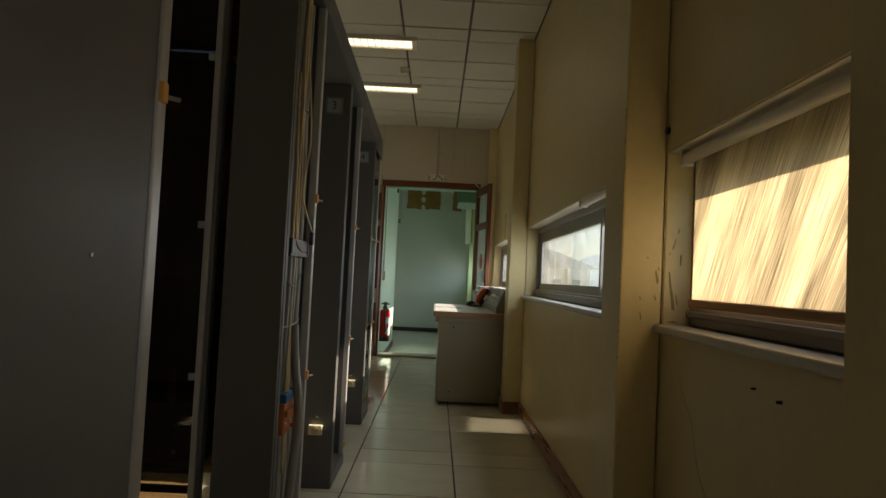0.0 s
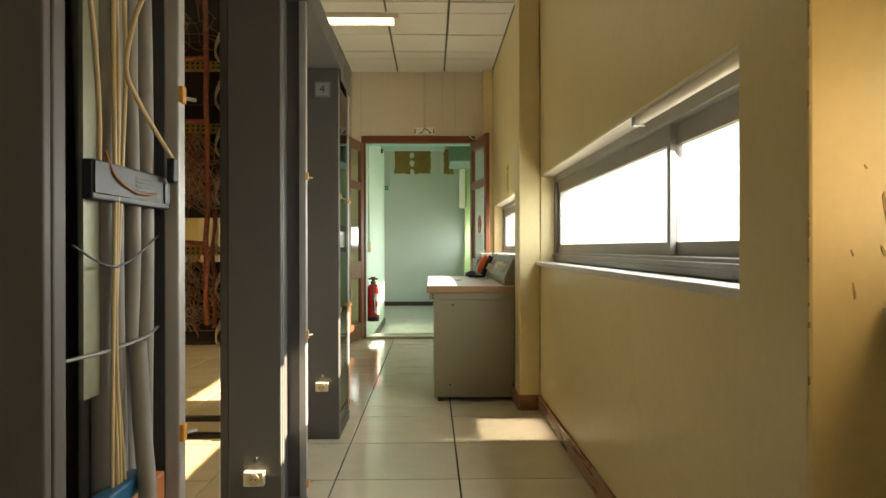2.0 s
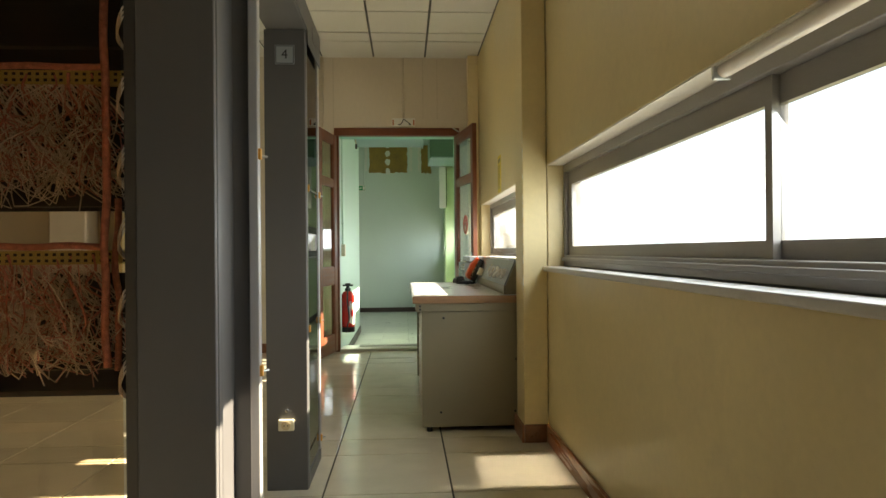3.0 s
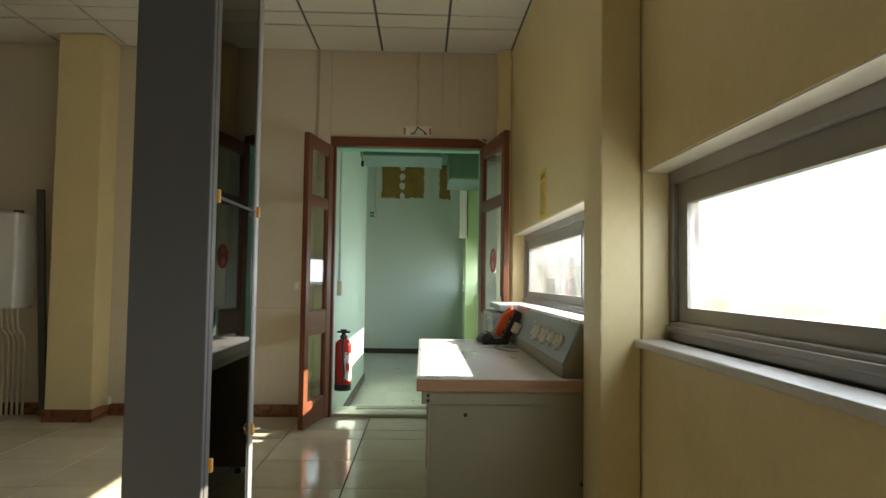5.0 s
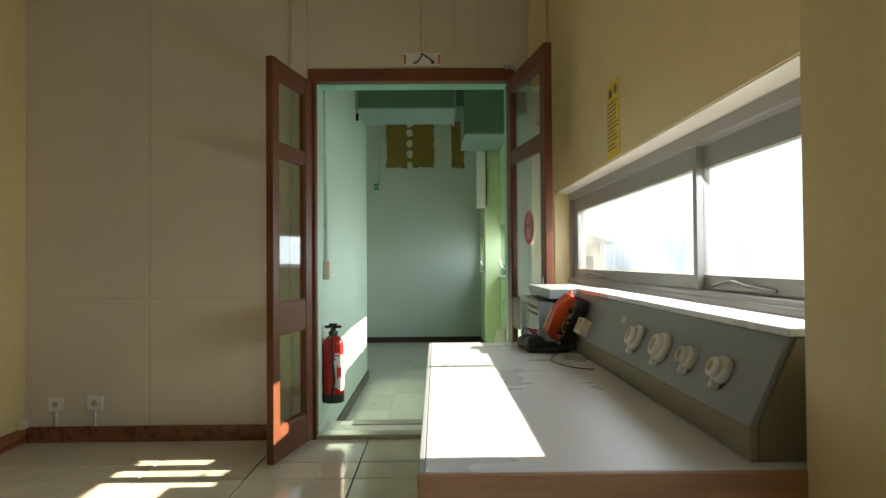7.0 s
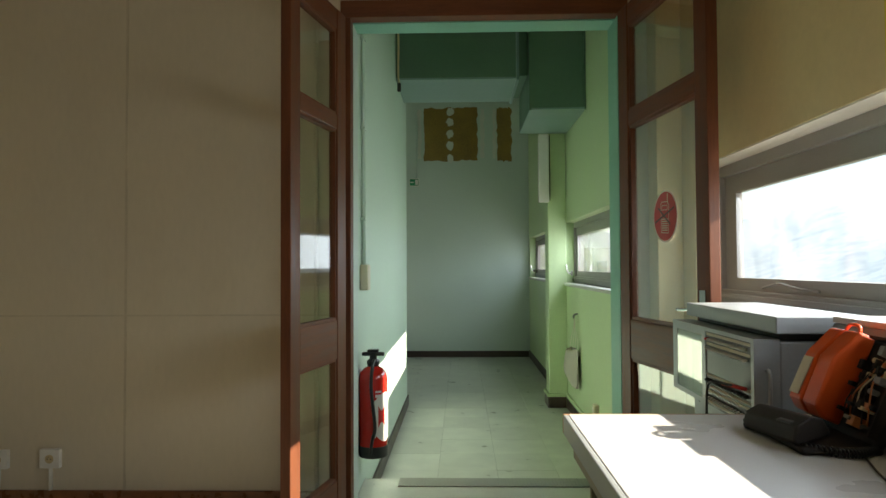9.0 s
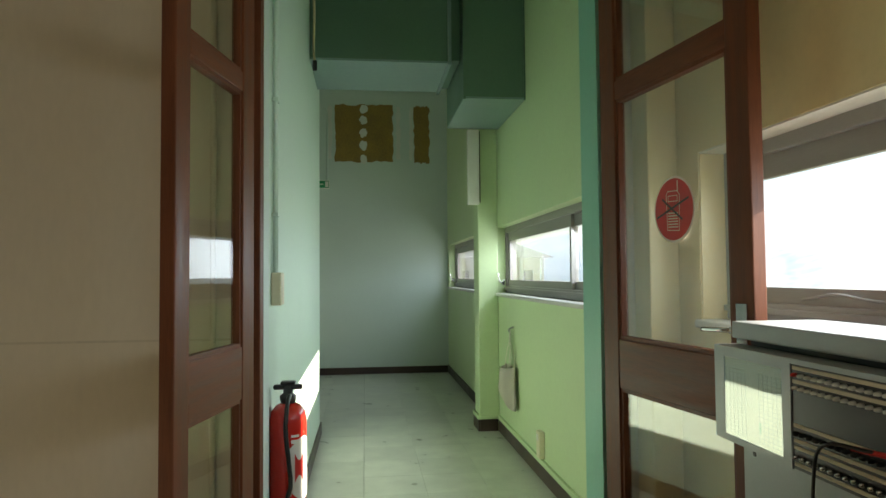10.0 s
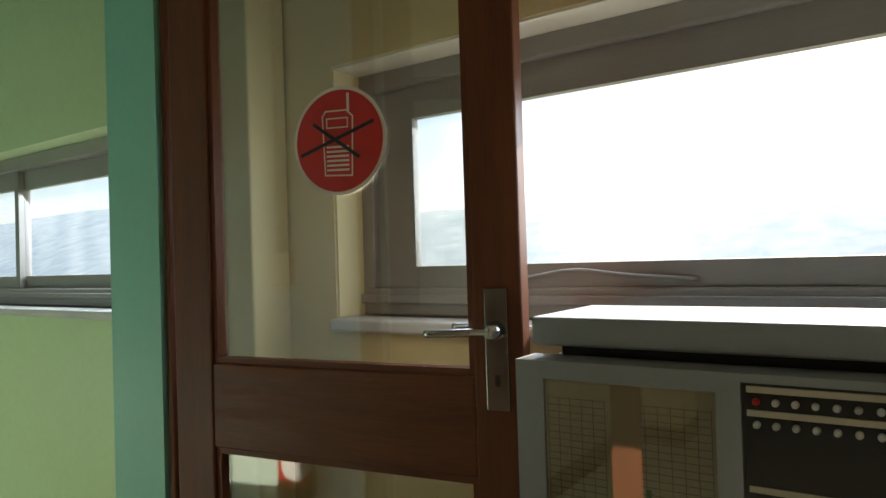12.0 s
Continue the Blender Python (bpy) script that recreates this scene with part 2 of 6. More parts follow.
# the shade on the duct sides is put into this dark green
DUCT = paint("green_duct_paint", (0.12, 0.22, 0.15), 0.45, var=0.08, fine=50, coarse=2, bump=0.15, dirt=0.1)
DUCTPALE = paint("pale_grey_duct", (0.27, 0.38, 0.36), 0.42, 0.35, var=0.1, fine=50, coarse=3)
CANVAS = paint("canvas_cloth", (0.82, 0.77, 0.66), 0.85, var=0.1, fine=300, bump=0.3)
EXITGREEN = paint("exit_sign_green", (0.02, 0.3, 0.12), 0.4)
GRASS = paint("dry_grass", (0.13, 0.14, 0.05), 0.9, var=0.3, coarse=0.05, fine=2)
BARK = paint("bark", (0.12, 0.08, 0.05), 0.9, var=0.3)
ROOF = paint("pale_roof_tile", (0.45, 0.42, 0.38), 0.8, var=0.2)
RENDERWALL = paint("rendered_house_wall", (0.6, 0.55, 0.45), 0.8, var=0.1)
CONCRETE = paint("outer_concrete", (0.4, 0.38, 0.34), 0.8, var=0.15)
TUBE = lit("fluorescent_diffuser", (1.0, 0.93, 0.72), LAMP)
PANE = glass("window_glass", haze=0.045)
THINVEILPANE = glass("thin_veil_window_glass", haze=0.022)
DOORGLASS = glass("door_glass", (0.93, 0.95, 0.92), -0.034)
# same door glass with gloss added to strengthen its reflections
WIDEGLASS = glass("glossier_door_glass", (0.95, 0.96, 0.94), 0.06)
BROWNGLASS = glass("brown_tinted_glass", (0.96, 0.87, 0.75), 0.0)
SMOKED = glass("smoked_glass", (0.1, 0.095, 0.09), -0.018)
DARKGLASS = glass("dark_smoked_glass", (0.45, 0.37, 0.28), -0.01)
CLEARCOVER = glass("clear_plastic_cover", (0.9, 0.9, 0.85), 0.13, rough=0.03)


def blind_cloth():
    """Woven roller-blind cloth that lets part of the sun through; bands of sun and shadow are put into its colour."""
    m, t, p = nodes_of("blind_cloth")
    t.nodes.remove(p)
    co, mp, nz, rp = (t.nodes.new("ShaderNode" + k) for k in ("TexCoord", "Mapping", "TexNoise", "MapRange"))
    turned, broad, wide = t.nodes.new("ShaderNodeMapping"), t.nodes.new("ShaderNodeMapping"), t.nodes.new("ShaderNodeTexNoise")
    turned.inputs["Rotation"].default_value = (radians(-32), 0, 0)
    mp.inputs["Scale"].default_value = (1, 220, 5)
    # broad noise paints the diagonal bands of sun and shadow
    broad.inputs["Scale"].default_value = (1, 5, 0.3)
    nz.inputs["Scale"].default_value, nz.inputs["Detail"].default_value = 1.0, 4
    t.links.new(co.outputs["Object"], turned.inputs[0])
    t.links.new(turned.outputs[0], mp.inputs[0])
    t.links.new(turned.outputs[0], broad.inputs[0])
    t.links.new(mp.outputs[0], nz.inputs["Vector"])
    t.links.new(broad.outputs[0], wide.inputs["Vector"])
    wide.inputs["Scale"].default_value = 1.0
    blend = t.nodes.new("ShaderNodeMath")
    blend.operation = "MULTIPLY_ADD"
    blend.inputs[1].default_value = 0.8
    t.links.new(wide.outputs[0], blend.inputs[0])
    half = t.nodes.new("ShaderNodeMath")
    half.operation = "MULTIPLY"
    half.inputs[1].default_value = 0.6
    t.links.new(nz.outputs[0], half.inputs[0])
    t.links.new(half.outputs[0], blend.inputs[2])
    t.links.new(blend.outputs[0], rp.inputs[0])
    rp.inputs[1].default_value, rp.inputs[2].default_value, rp.inputs[3].default_value, rp.inputs[4].default_value = 0.52, 0.84, 0.3, 1.0
    mul = t.nodes.new("ShaderNodeMix")
    mul.data_type, mul.blend_type = "RGBA", "MULTIPLY"
    mul.inputs[0].default_value = 1
    mul.inputs[6].default_value = (0.92, 0.81, 0.63, 1)
    t.links.new(rp.outputs[0], mul.inputs[7])
    df, tl, mx = t.nodes.new("ShaderNodeBsdfDiffuse"), t.nodes.new("ShaderNodeBsdfTranslucent"), t.nodes.new("ShaderNodeMixShader")
    mx.inputs[0].default_value = 0.84
    for s in (df, tl):
        t.links.new(mul.outputs[2], s.inputs[0])
    t.links.new(df.outputs[0], mx.inputs[1])
    t.links.new(tl.outputs[0], mx.inputs[2])
    t.links.new(mx.outputs[0], t.nodes["Material Output"].inputs[0])
    return m


BLIND = blind_cloth()


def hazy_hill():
    """Woods far off; the haze between is put into their colour as a pale glow."""
    m, t, p = nodes_of("haze_glow_woods")
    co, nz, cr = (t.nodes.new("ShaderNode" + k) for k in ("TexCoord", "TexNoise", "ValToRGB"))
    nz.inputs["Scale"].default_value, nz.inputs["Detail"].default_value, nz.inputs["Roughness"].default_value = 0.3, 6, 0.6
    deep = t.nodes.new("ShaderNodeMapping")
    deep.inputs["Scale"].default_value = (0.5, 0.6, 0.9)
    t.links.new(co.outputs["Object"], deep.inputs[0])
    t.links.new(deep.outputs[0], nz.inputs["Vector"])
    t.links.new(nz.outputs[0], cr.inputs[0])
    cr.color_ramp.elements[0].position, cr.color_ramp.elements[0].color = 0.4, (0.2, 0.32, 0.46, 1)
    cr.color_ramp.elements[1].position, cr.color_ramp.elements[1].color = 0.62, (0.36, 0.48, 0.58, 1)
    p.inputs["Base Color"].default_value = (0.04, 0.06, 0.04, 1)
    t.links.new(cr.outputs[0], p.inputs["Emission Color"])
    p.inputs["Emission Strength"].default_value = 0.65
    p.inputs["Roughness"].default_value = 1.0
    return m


HAZEGLOW = hazy_hill()

# ---- building helpers ----


def add_box(bm, x0, x1, y0, y1, z0, z1):
    v = [bm.verts.new((x, y, z)) for x in (x0, x1) for y in (y0, y1) for z in (z0, z1)]
    for f in ((0, 1, 3, 2), (4, 6, 7, 5), (0, 4, 5, 1), (2, 3, 7, 6), (0, 2, 6, 4), (1, 5, 7, 3)):
        bm.faces.new([v[i] for i in f])


def box(x0, x1, y0, y1, z0, z1, bevel=0.0, segments=2):
    bm = bmesh.new()
    add_box(bm, x0, x1, y0, y1, z0, z1)
    if bevel:
        bmesh.ops.bevel(bm, geom=bm.edges[:], offset=bevel, segments=segments, affect="EDGES", profile=0.5)
    return bm


def prism(points, axis, a0, a1, bevel=0.0):
    """A solid with the outline points (two coordinates each) drawn out along an axis from a0 to a1."""
    bm = bmesh.new()

    def put(p, a):
        q = list(p)
        q.insert(axis, a)
        return bm.verts.new(q)

    lo, hi = [put(p, a0) for p in points], [put(p, a1) for p in points]
    n = len(points)
    bm.faces.new(lo[::-1])
    bm.faces.new(hi)
    for i in range(n):
        bm.faces.new((lo[i], lo[(i + 1) % n], hi[(i + 1) % n], hi[i]))
    bmesh.ops.recalc_face_normals(bm, faces=bm.faces[:])
    if bevel:
        bmesh.ops.bevel(bm, geom=bm.edges[:], offset=bevel, segments=2, affect="EDGES", profile=0.5)
    return bm


def smooth_path(points, steps=4):
    p = [Vector(q) for q in points]
    p = [p[0]] + p + [p[-1]]
    out = []
    for i in range(1, len(p) - 2):
        a, b, c, d = p[i - 1:i + 3]
        for k in range(steps):
            s = k / steps
            out.append(0.5 * (2 * b + (c - a) * s + (2 * a - 5 * b + 4 * c - d) * s * s + (3 * b - a - 3 * c + d) * s ** 3))
    return out + [p[-2]]


def sweep(points, r, n=8, steps=4, bm=None, ends=None):
    """A round cord along points; ends: radius factors at start and end."""
    bm = bm or bmesh.new()
    path = smooth_path(points, steps) if steps > 1 else [Vector(q) for q in points]
    rings, up = [], Vector((0.31, 0.17, 0.93)).normalized()
    for i, c in enumerate(path):
        d = (path[min(i + 1, len(path) - 1)] - path[max(i - 1, 0)]).normalized()
        u = d.cross(up)
        u = (u if u.length > 1e-3 else d.cross(Vector((1, 0, 0)))).normalized()
        w = d.cross(u)
        k = 1 if not ends else ends[0] + (ends[1] - ends[0]) * i / (len(path) - 1)
        rings.append([bm.verts.new(c + (u * math.cos(a) + w * math.sin(a)) * r * k) for a in (j * math.tau / n for j in range(n))])
    for a, b in zip(rings, rings[1:]):
        for j in range(n):
            bm.faces.new((a[j], a[(j + 1) % n], b[(j + 1) % n], b[j]))
    bm.faces.new(rings[0][::-1])
    bm.faces.new(rings[-1])
    return bm


def lathe(profile, centre, axis=2, n=24):
    """A turned body; profile: (radius, height) from bottom to top."""
    bm = bmesh.new()
    rings = []
    for r, h in profile:
        ring = []
        for j in range(n):
            a = j * math.tau / n
            q = [r * math.cos(a), r * math.sin(a)]
            q.insert(axis, h)
            ring.append(bm.verts.new(Vector(centre) + Vector(q)))
        rings.append(ring)
    for a, b in zip(rings, rings[1:]):
        for j in range(n):
            bm.faces.new((a[j], a[(j + 1) % n], b[(j + 1) % n], b[j]))
    bm.faces.new(rings[0][::-1])
    bm.faces.new(rings[-1])
    bmesh.ops.recalc_face_normals(bm, faces=bm.faces[:])
    return bm


def mesh_of(name, bm, material, smooth=False):
    me = bpy.data.meshes.new(name)
    bm.normal_update()
    bm.to_mesh(me)
    bm.free()
    me.materials.append(material)
    if smooth:
        me.shade_smooth()
    return me


def part(name, bm, material, parent=None, label="", smooth=False, local=False):
    """One mesh object from a bmesh, under a thing or a part. local: its coordinates are those of its parent."""
    ob = new(name, mesh_of(name, bm, material, smooth))
    if parent is not None:
        ob.parent = parent
        if not local:
            m = parent.matrix_basis.copy()
            up = parent
            while up.parent is not None:
                m = up.parent.matrix_basis @ up.matrix_parent_inverse @ m
                up = up.parent
            ob.matrix_parent_inverse = m.inverted()
    return tagged(ob, label) if label else ob


def thing(name, label, category, at=(0, 0, 0), turn=0, group="", kind=""):
    ob = new(name)
    ob.empty_display_size = 0.05
    ob.matrix_basis = pose(*at, 0, 0, turn)
    return tagged(ob, label, category, group, kind)


def solid(name, bm, material, label, category, group="", kind="", smooth=False):
    return tagged(part(name, bm, material, None, "", smooth), label, category, group, kind)


def structure(name, bm, material, label, category="wall"):
    return solid(name, bm, material, label, category, kind="structure")


def boxes(*cells):
    bm = bmesh.new()
    for c in cells:
        add_box(bm, *c)
    return bm


def lettering(body, size, material, parent, matrix):
    data = bpy.data.curves.new("lettering", "FONT")
    data.body, data.size, data.align_x, data.align_y, data.extrude = body, size, "CENTER", "CENTER", 0.0006
    data.materials.append(material)
    ob = new("lettering", data)
    ob.parent = parent
    ob.matrix_parent_inverse = parent.matrix_basis.inverted()
    ob.matrix_basis = matrix
    return ob

# ---- the setting: room ----
WALL, PILLAR, GLASS_X, OUT = 0.955, 0.81, 1.095, 1.152
SILL_Z, HEAD_Z, CEIL = 1.02, 1.612, 3.275
FAR, FAR2 = 10.3, 10.5
DOOR_L, DOOR_R, DOOR_H = -0.605, 0.695, 2.41
CFLOOR, CWALL, CEND, CCEIL = -0.2, 0.965, 17.3, 4.0
LEFT, BACK = -5.2, -1.6

floor = structure("floor", box(LEFT, WALL, BACK, FAR, -0.3, -0.013), JOINT, "dark sub-floor between polished beige floor tiles", "floor")
# wall with the strip windows: below, above, and the piers between the bays
BAYS = [(-1.4, 0.3), (1.87, 3.12), (3.367, 6.64), (6.89, 10.0)]
cells = [(WALL, OUT, BACK, FAR, -0.3, SILL_Z - 0.03), (WALL, OUT, BACK, FAR, HEAD_Z, CEIL)]
last = BACK
for y0, y1 in BAYS:
    cells.append((WALL, OUT, last, y0, SILL_Z - 0.03, HEAD_Z))
    last = y1
cells.append((WALL, OUT, last, FAR, SILL_Z - 0.03, HEAD_Z))
structure("wall_east", boxes(*cells), YELLOW, "ochre-yellow painted wall with a row of strip windows")
for y0, y1 in ((1.62, 1.87), (3.12, 3.367), (6.64, 6.89)):
    structure("pillar", box(PILLAR, WALL - 0.003, y0, y1, 0, CEIL, 0.006), YELLOW, "yellow painted pillar with chipped edges", "pillar")
structure("pillar", box(0.835, WALL - 0.003, 10.15, FAR - 0.003, 0, CEIL, 0.006), YELLOW, "narrow yellow corner pillar", "pillar")
# chipped paint along the pillars' corners
rnd = random.Random(17)
for ye in (3.12, 6.64):
    for i in range(22):
        z, s, w = rnd.uniform(0.12, 2.3), rnd.choice((0.004, 0.006, 0.01, 0.02) if ye < 5 else (0.006, 0.01, 0.018, 0.035)) * rnd.uniform(0.6, 1.2), rnd.uniform(0.001, 0.0025 if ye < 5 else 0.0045)
        if i < 22:
            z = rnd.uniform(0.85, 1.75)
        solid("paint_chip", prism([(PILLAR - 0.0008, z), (PILLAR - 0.0008, z + s * 1.6), (PILLAR + w, z + s * 1.25), (PILLAR + w * 0.5, z + s * 0.8), (PILLAR + w * 1.2, z + s * 0.3)], 1, ye - 0.0008, ye + rnd.uniform(0.001, 0.0025)), REVEAL if ye > 5 else SCUFF, "chipped paint flake on the pillar edge" if ye > 5 else "dark chip on the pillar edge", "paint chip", "pillar paint chips")
# brown scuffs and hairline cracks
for x, z, h, w in ((0.935, 1.155, 0.05, 0.006), (0.931, 1.1, 0.018, 0.004), (0.883, 1.03, 0.03, 0.003), (0.88, 1.1, 0.012, 0.003), (0.902, 1.24, 0.008, 0.003), (0.94, 1.2, 0.016, 0.003)):
    solid("wall_scuff", prism([(x, z), (x + w * 0.8, z + h * 0.12), (x + w, z + h * 0.3), (x + w * 0.2, z + h * 0.62), (x - w * 0.6, z + h), (x - w * 1.2, z + h * 0.85), (x - w * 0.7, z + h * 0.45), (x - w * 0.3, z + h * 0.15)], 1, 3.1188, 3.1196), SCUFF, "brown scuff on the yellow pillar", "scuff", "pillar scuffs")
# scuffs on the reveal beside the blind
for pts in ([(0.972, 1.2), (0.977, 1.198), (0.983, 1.15), (0.992, 1.11), (0.996, 1.07), (0.986, 1.072), (0.982, 1.115), (0.976, 1.16)], [(0.996, 1.125), (1.0, 1.122), (1.006, 1.09), (1.002, 1.088)], [(0.965, 1.029), (0.985, 1.026), (1.01, 1.029), (0.99, 1.034)],
            [(0.992, 1.31), (0.996, 1.312), (0.985, 1.275), (0.982, 1.277)], [(1.002, 1.345), (1.008, 1.35), (1.002, 1.33), (0.998, 1.332)], [(0.974, 1.265), (0.977, 1.266), (0.974, 1.255), (0.971, 1.256)], [(1.01, 1.26), (1.015, 1.255), (1.014, 1.22), (1.009, 1.225)]):
    solid("wall_scuff", prism(pts, 1, 3.1128, 3.1138), SCUFF, "brown smear on the yellow window reveal", "scuff", "reveal scuffs")
for pts in ([(2.93, 0.86), (2.88, 0.8), (2.83, 0.76), (2.8, 0.69), (2.77, 0.63), (2.72, 0.58), (2.69, 0.56)], [(2.72, 0.46), (2.7, 0.42), (2.66, 0.38), (2.64, 0.31)]):
    solid("wall_crack", sweep([(WALL - 0.0002, y, z) for y, z in pts], 0.0006, 5, 3), SCUFF, "hairline crack in the yellow paint", "crack", "wall cracks")
# far wall with the double door
structure("wall_north", boxes((LEFT, DOOR_L - 0.05, FAR, FAR2, -0.3, CCEIL), (DOOR_R + 0.05, OUT, FAR, FAR2, -0.3, CCEIL), (DOOR_L - 0.05, DOOR_R + 0.05, FAR, FAR2, DOOR_H + 0.085, CCEIL)), CREAM, "cream painted wall above and beside the double door")
structure("pillar", box(-2.93, -2.55, 10.0, FAR - 0.003, 0, CEIL, 0.006), YELLOW, "pale yellow pillar on the cream wall", "pillar")
structure("wall_west", box(LEFT - 0.2, LEFT, BACK, FAR, -0.3, CEIL), CREAM, "plain cream wall")
structure("wall_south", box(LEFT, OUT, BACK - 0.2, BACK, -0.3, CEIL), CREAM, "plain cream wall")

# suspended ceiling: tiles in a dark grid, all in one mesh
ceiling_rows = [10.3, 9.7, 9.43, 8.84, 8.22]
step = (0.575, 0.575, 0.29)
while ceiling_rows[-1] > BACK + 0.6:
    ceiling_rows.append(ceiling_rows[-1] - step[len(ceiling_rows) % 3])
cols = [WALL, 0.365]
while cols[-1] > LEFT + 0.6:
    cols.append(cols[-1] - 0.572)
bm = bmesh.new()
for a, b in zip(ceiling_rows, ceiling_rows[1:]):
    for c, d in zip(cols, cols[1:]):
        add_box(bm, d + 0.011, c - 0.011, b + 0.011, a - 0.011, CEIL + 0.003 + random.uniform(0, 0.004), CEIL + 0.02)
ceiling = structure("ceiling", bm, CEILING, "off-white suspended ceiling tiles in a dark grid", "ceiling")
me = ceiling.data
me.materials.append(TBAR)
extra = bmesh.new()
extra.from_mesh(me)
mark = len(extra.faces)
add_box(extra, LEFT, OUT, BACK, FAR, CEIL + 0.022, CEIL + 0.2)
extra.faces.ensure_lookup_table()
for f in extra.faces[mark:]:
    f.material_index = 1
extra.to_mesh(me)
extra.free()


def baseboard(x0, x1, y0, y1, z0, material, label, h=0.105):
    return structure("baseboard", box(x0, x1, y0, y1, z0, z0 + h, 0.004), material, label, "baseboard")


WOODEN = "varnished reddish-brown wooden baseboard"
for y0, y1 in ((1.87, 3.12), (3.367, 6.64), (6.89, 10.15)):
    baseboard(WALL - 0.016, WALL - 0.001, y0, y1, 0, SKIRT_LIT, WOODEN)
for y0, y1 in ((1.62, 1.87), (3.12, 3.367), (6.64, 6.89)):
    baseboard(PILLAR - 0.016, PILLAR - 0.001, y0 - 0.016, y1 + 0.016, 0, SKIRT_LIT, WOODEN)
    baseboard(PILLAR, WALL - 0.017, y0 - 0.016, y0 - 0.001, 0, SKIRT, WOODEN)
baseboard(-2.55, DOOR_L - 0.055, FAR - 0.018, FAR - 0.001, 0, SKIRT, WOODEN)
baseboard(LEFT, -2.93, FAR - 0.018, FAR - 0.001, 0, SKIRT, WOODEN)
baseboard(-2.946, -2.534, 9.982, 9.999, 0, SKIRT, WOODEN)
baseboard(-2.549, -2.534, 10.0, FAR - 0.019, 0, SKIRT_LIT, WOODEN)
# thin cover strips on the joints of the far wall's panels
for x in (-1.72, -0.66, 0.34, 0.5):
    structure("trim", box(x - 0.006, x + 0.006, FAR - 0.004, FAR - 0.0005, 0.106 if x < DOOR_L else 2.6, CEIL - 0.002), SEAM, "thin darker cream cover strip on a panel joint", "trim")


structure("trim", box(-2.533, DOOR_L - 0.06, FAR - 0.0022, FAR - 0.0005, 0.95, 0.958), SEAM, "thin darker cream seam across the far wall", "trim")

# ---- windows ----
def window(name, y0, y1, mullions, x_wall, wall_paint, label, far_pane=0.075, frame_gap=0.04):
    """A strip window between y0 and y1: outer frame, sliding sashes meeting at the mullions, panes, sill."""
    w = thing(name, label, "window", (GLASS_X, (y0 + y1) / 2, SILL_Z), kind="structure")
    zb, zt = SILL_Z + 0.03, HEAD_Z
    x0, x1 = GLASS_X - 0.045, GLASS_X + 0.05
    for a in ((y0, y1, SILL_Z + 0.001, zb + 0.035), (y0, y1, zt - 0.05, zt)):
        part("window_frame", box(x0, x1, a[0], a[1], a[2], a[3], 0.004), FRAME, w)
    for a in ((y0, y0 + frame_gap), (y1 - frame_gap, y1)):
        part("window_frame", box(x0, x1, a[0], a[1], zb + 0.035, zt - 0.05, 0.004), FRAME, w)
    edges = [y0 + frame_gap] + list(mullions) + [y1 - frame_gap]
    for i, (a, b) in enumerate(zip(edges, edges[1:])):
        dx = -0.013 if i % 2 else 0.01
        a, b = a - (0.017 if i else 0), b + (0.017 if i < len(edges) - 2 else 0)
        la, lb = (0.034 if i else 0.05), (0.034 if i < len(edges) - 2 else far_pane)
        s = part("sash", boxes((GLASS_X + dx - 0.011, GLASS_X + dx + 0.011, a, b, zb + 0.035, zb + 0.085), (GLASS_X + dx - 0.011, GLASS_X + dx + 0.011, a, b, zt - 0.125, zt - 0.05),
                               (GLASS_X + dx - 0.011, GLASS_X + dx + 0.011, a, a + la, zb + 0.085, zt - 0.125), (GLASS_X + dx - 0.011, GLASS_X + dx + 0.011, b - lb, b, zb + 0.085, zt - 0.125)), FRAME, w)
        p = part("pane", box(GLASS_X + dx - 0.003, GLASS_X + dx + 0.003, a + la, b - lb, zb + 0.085, zt - 0.125), THINVEILPANE if wall_paint is LIME else PANE, s)
        p.visible_shadow = False
        c = a + (b - a) * 0.72
        if name != "window_3":
            continue
        part("pull", sweep([(GLASS_X + dx - 0.016, c - 0.2, zb + 0.05), (GLASS_X + dx - 0.03, c - 0.08, zb + 0.058), (GLASS_X + dx - 0.034, c + 0.03, zb + 0.07), (GLASS_X + dx - 0.03, c + 0.13, zb + 0.058), (GLASS_X + dx - 0.016, c + 0.2, zb + 0.05)], 0.0042, 8), FRAME, s, "", True)
    part("guide_rail", box(x0 - 0.014, x0 - 0.001, y0, y1, zb, zb + 0.02, 0.003), FRAME, w)
    part("window_sill", box(x_wall - 0.028, x0 - 0.016, y0, y1, SILL_Z - 0.028, SILL_Z, 0.006), SILL, w, "grey stone sill with a rounded edge")
    part("outer_sill", box(x1, OUT + 0.03, y0, y1, SILL_Z - 0.028, SILL_Z + 0.005), CONCRETE, w)
    return w


# unseen window behind the start, added to light the rack faces
window("window_south_unseen", -1.4, 0.3, [-0.55], WALL, YELLOW, "long aluminium sliding strip window with grey sill")
window("window_1", 1.87, 3.12, [], WALL, YELLOW, "aluminium strip window behind a lowered roller blind", 0.05)
window("window_2", 3.367, 6.64, [4.48], WALL, YELLOW, "long aluminium sliding strip window with grey sill")
window("window_3", 6.89, 10.0, [8.01], WALL, YELLOW, "long aluminium sliding strip window above the desk", 0.11)
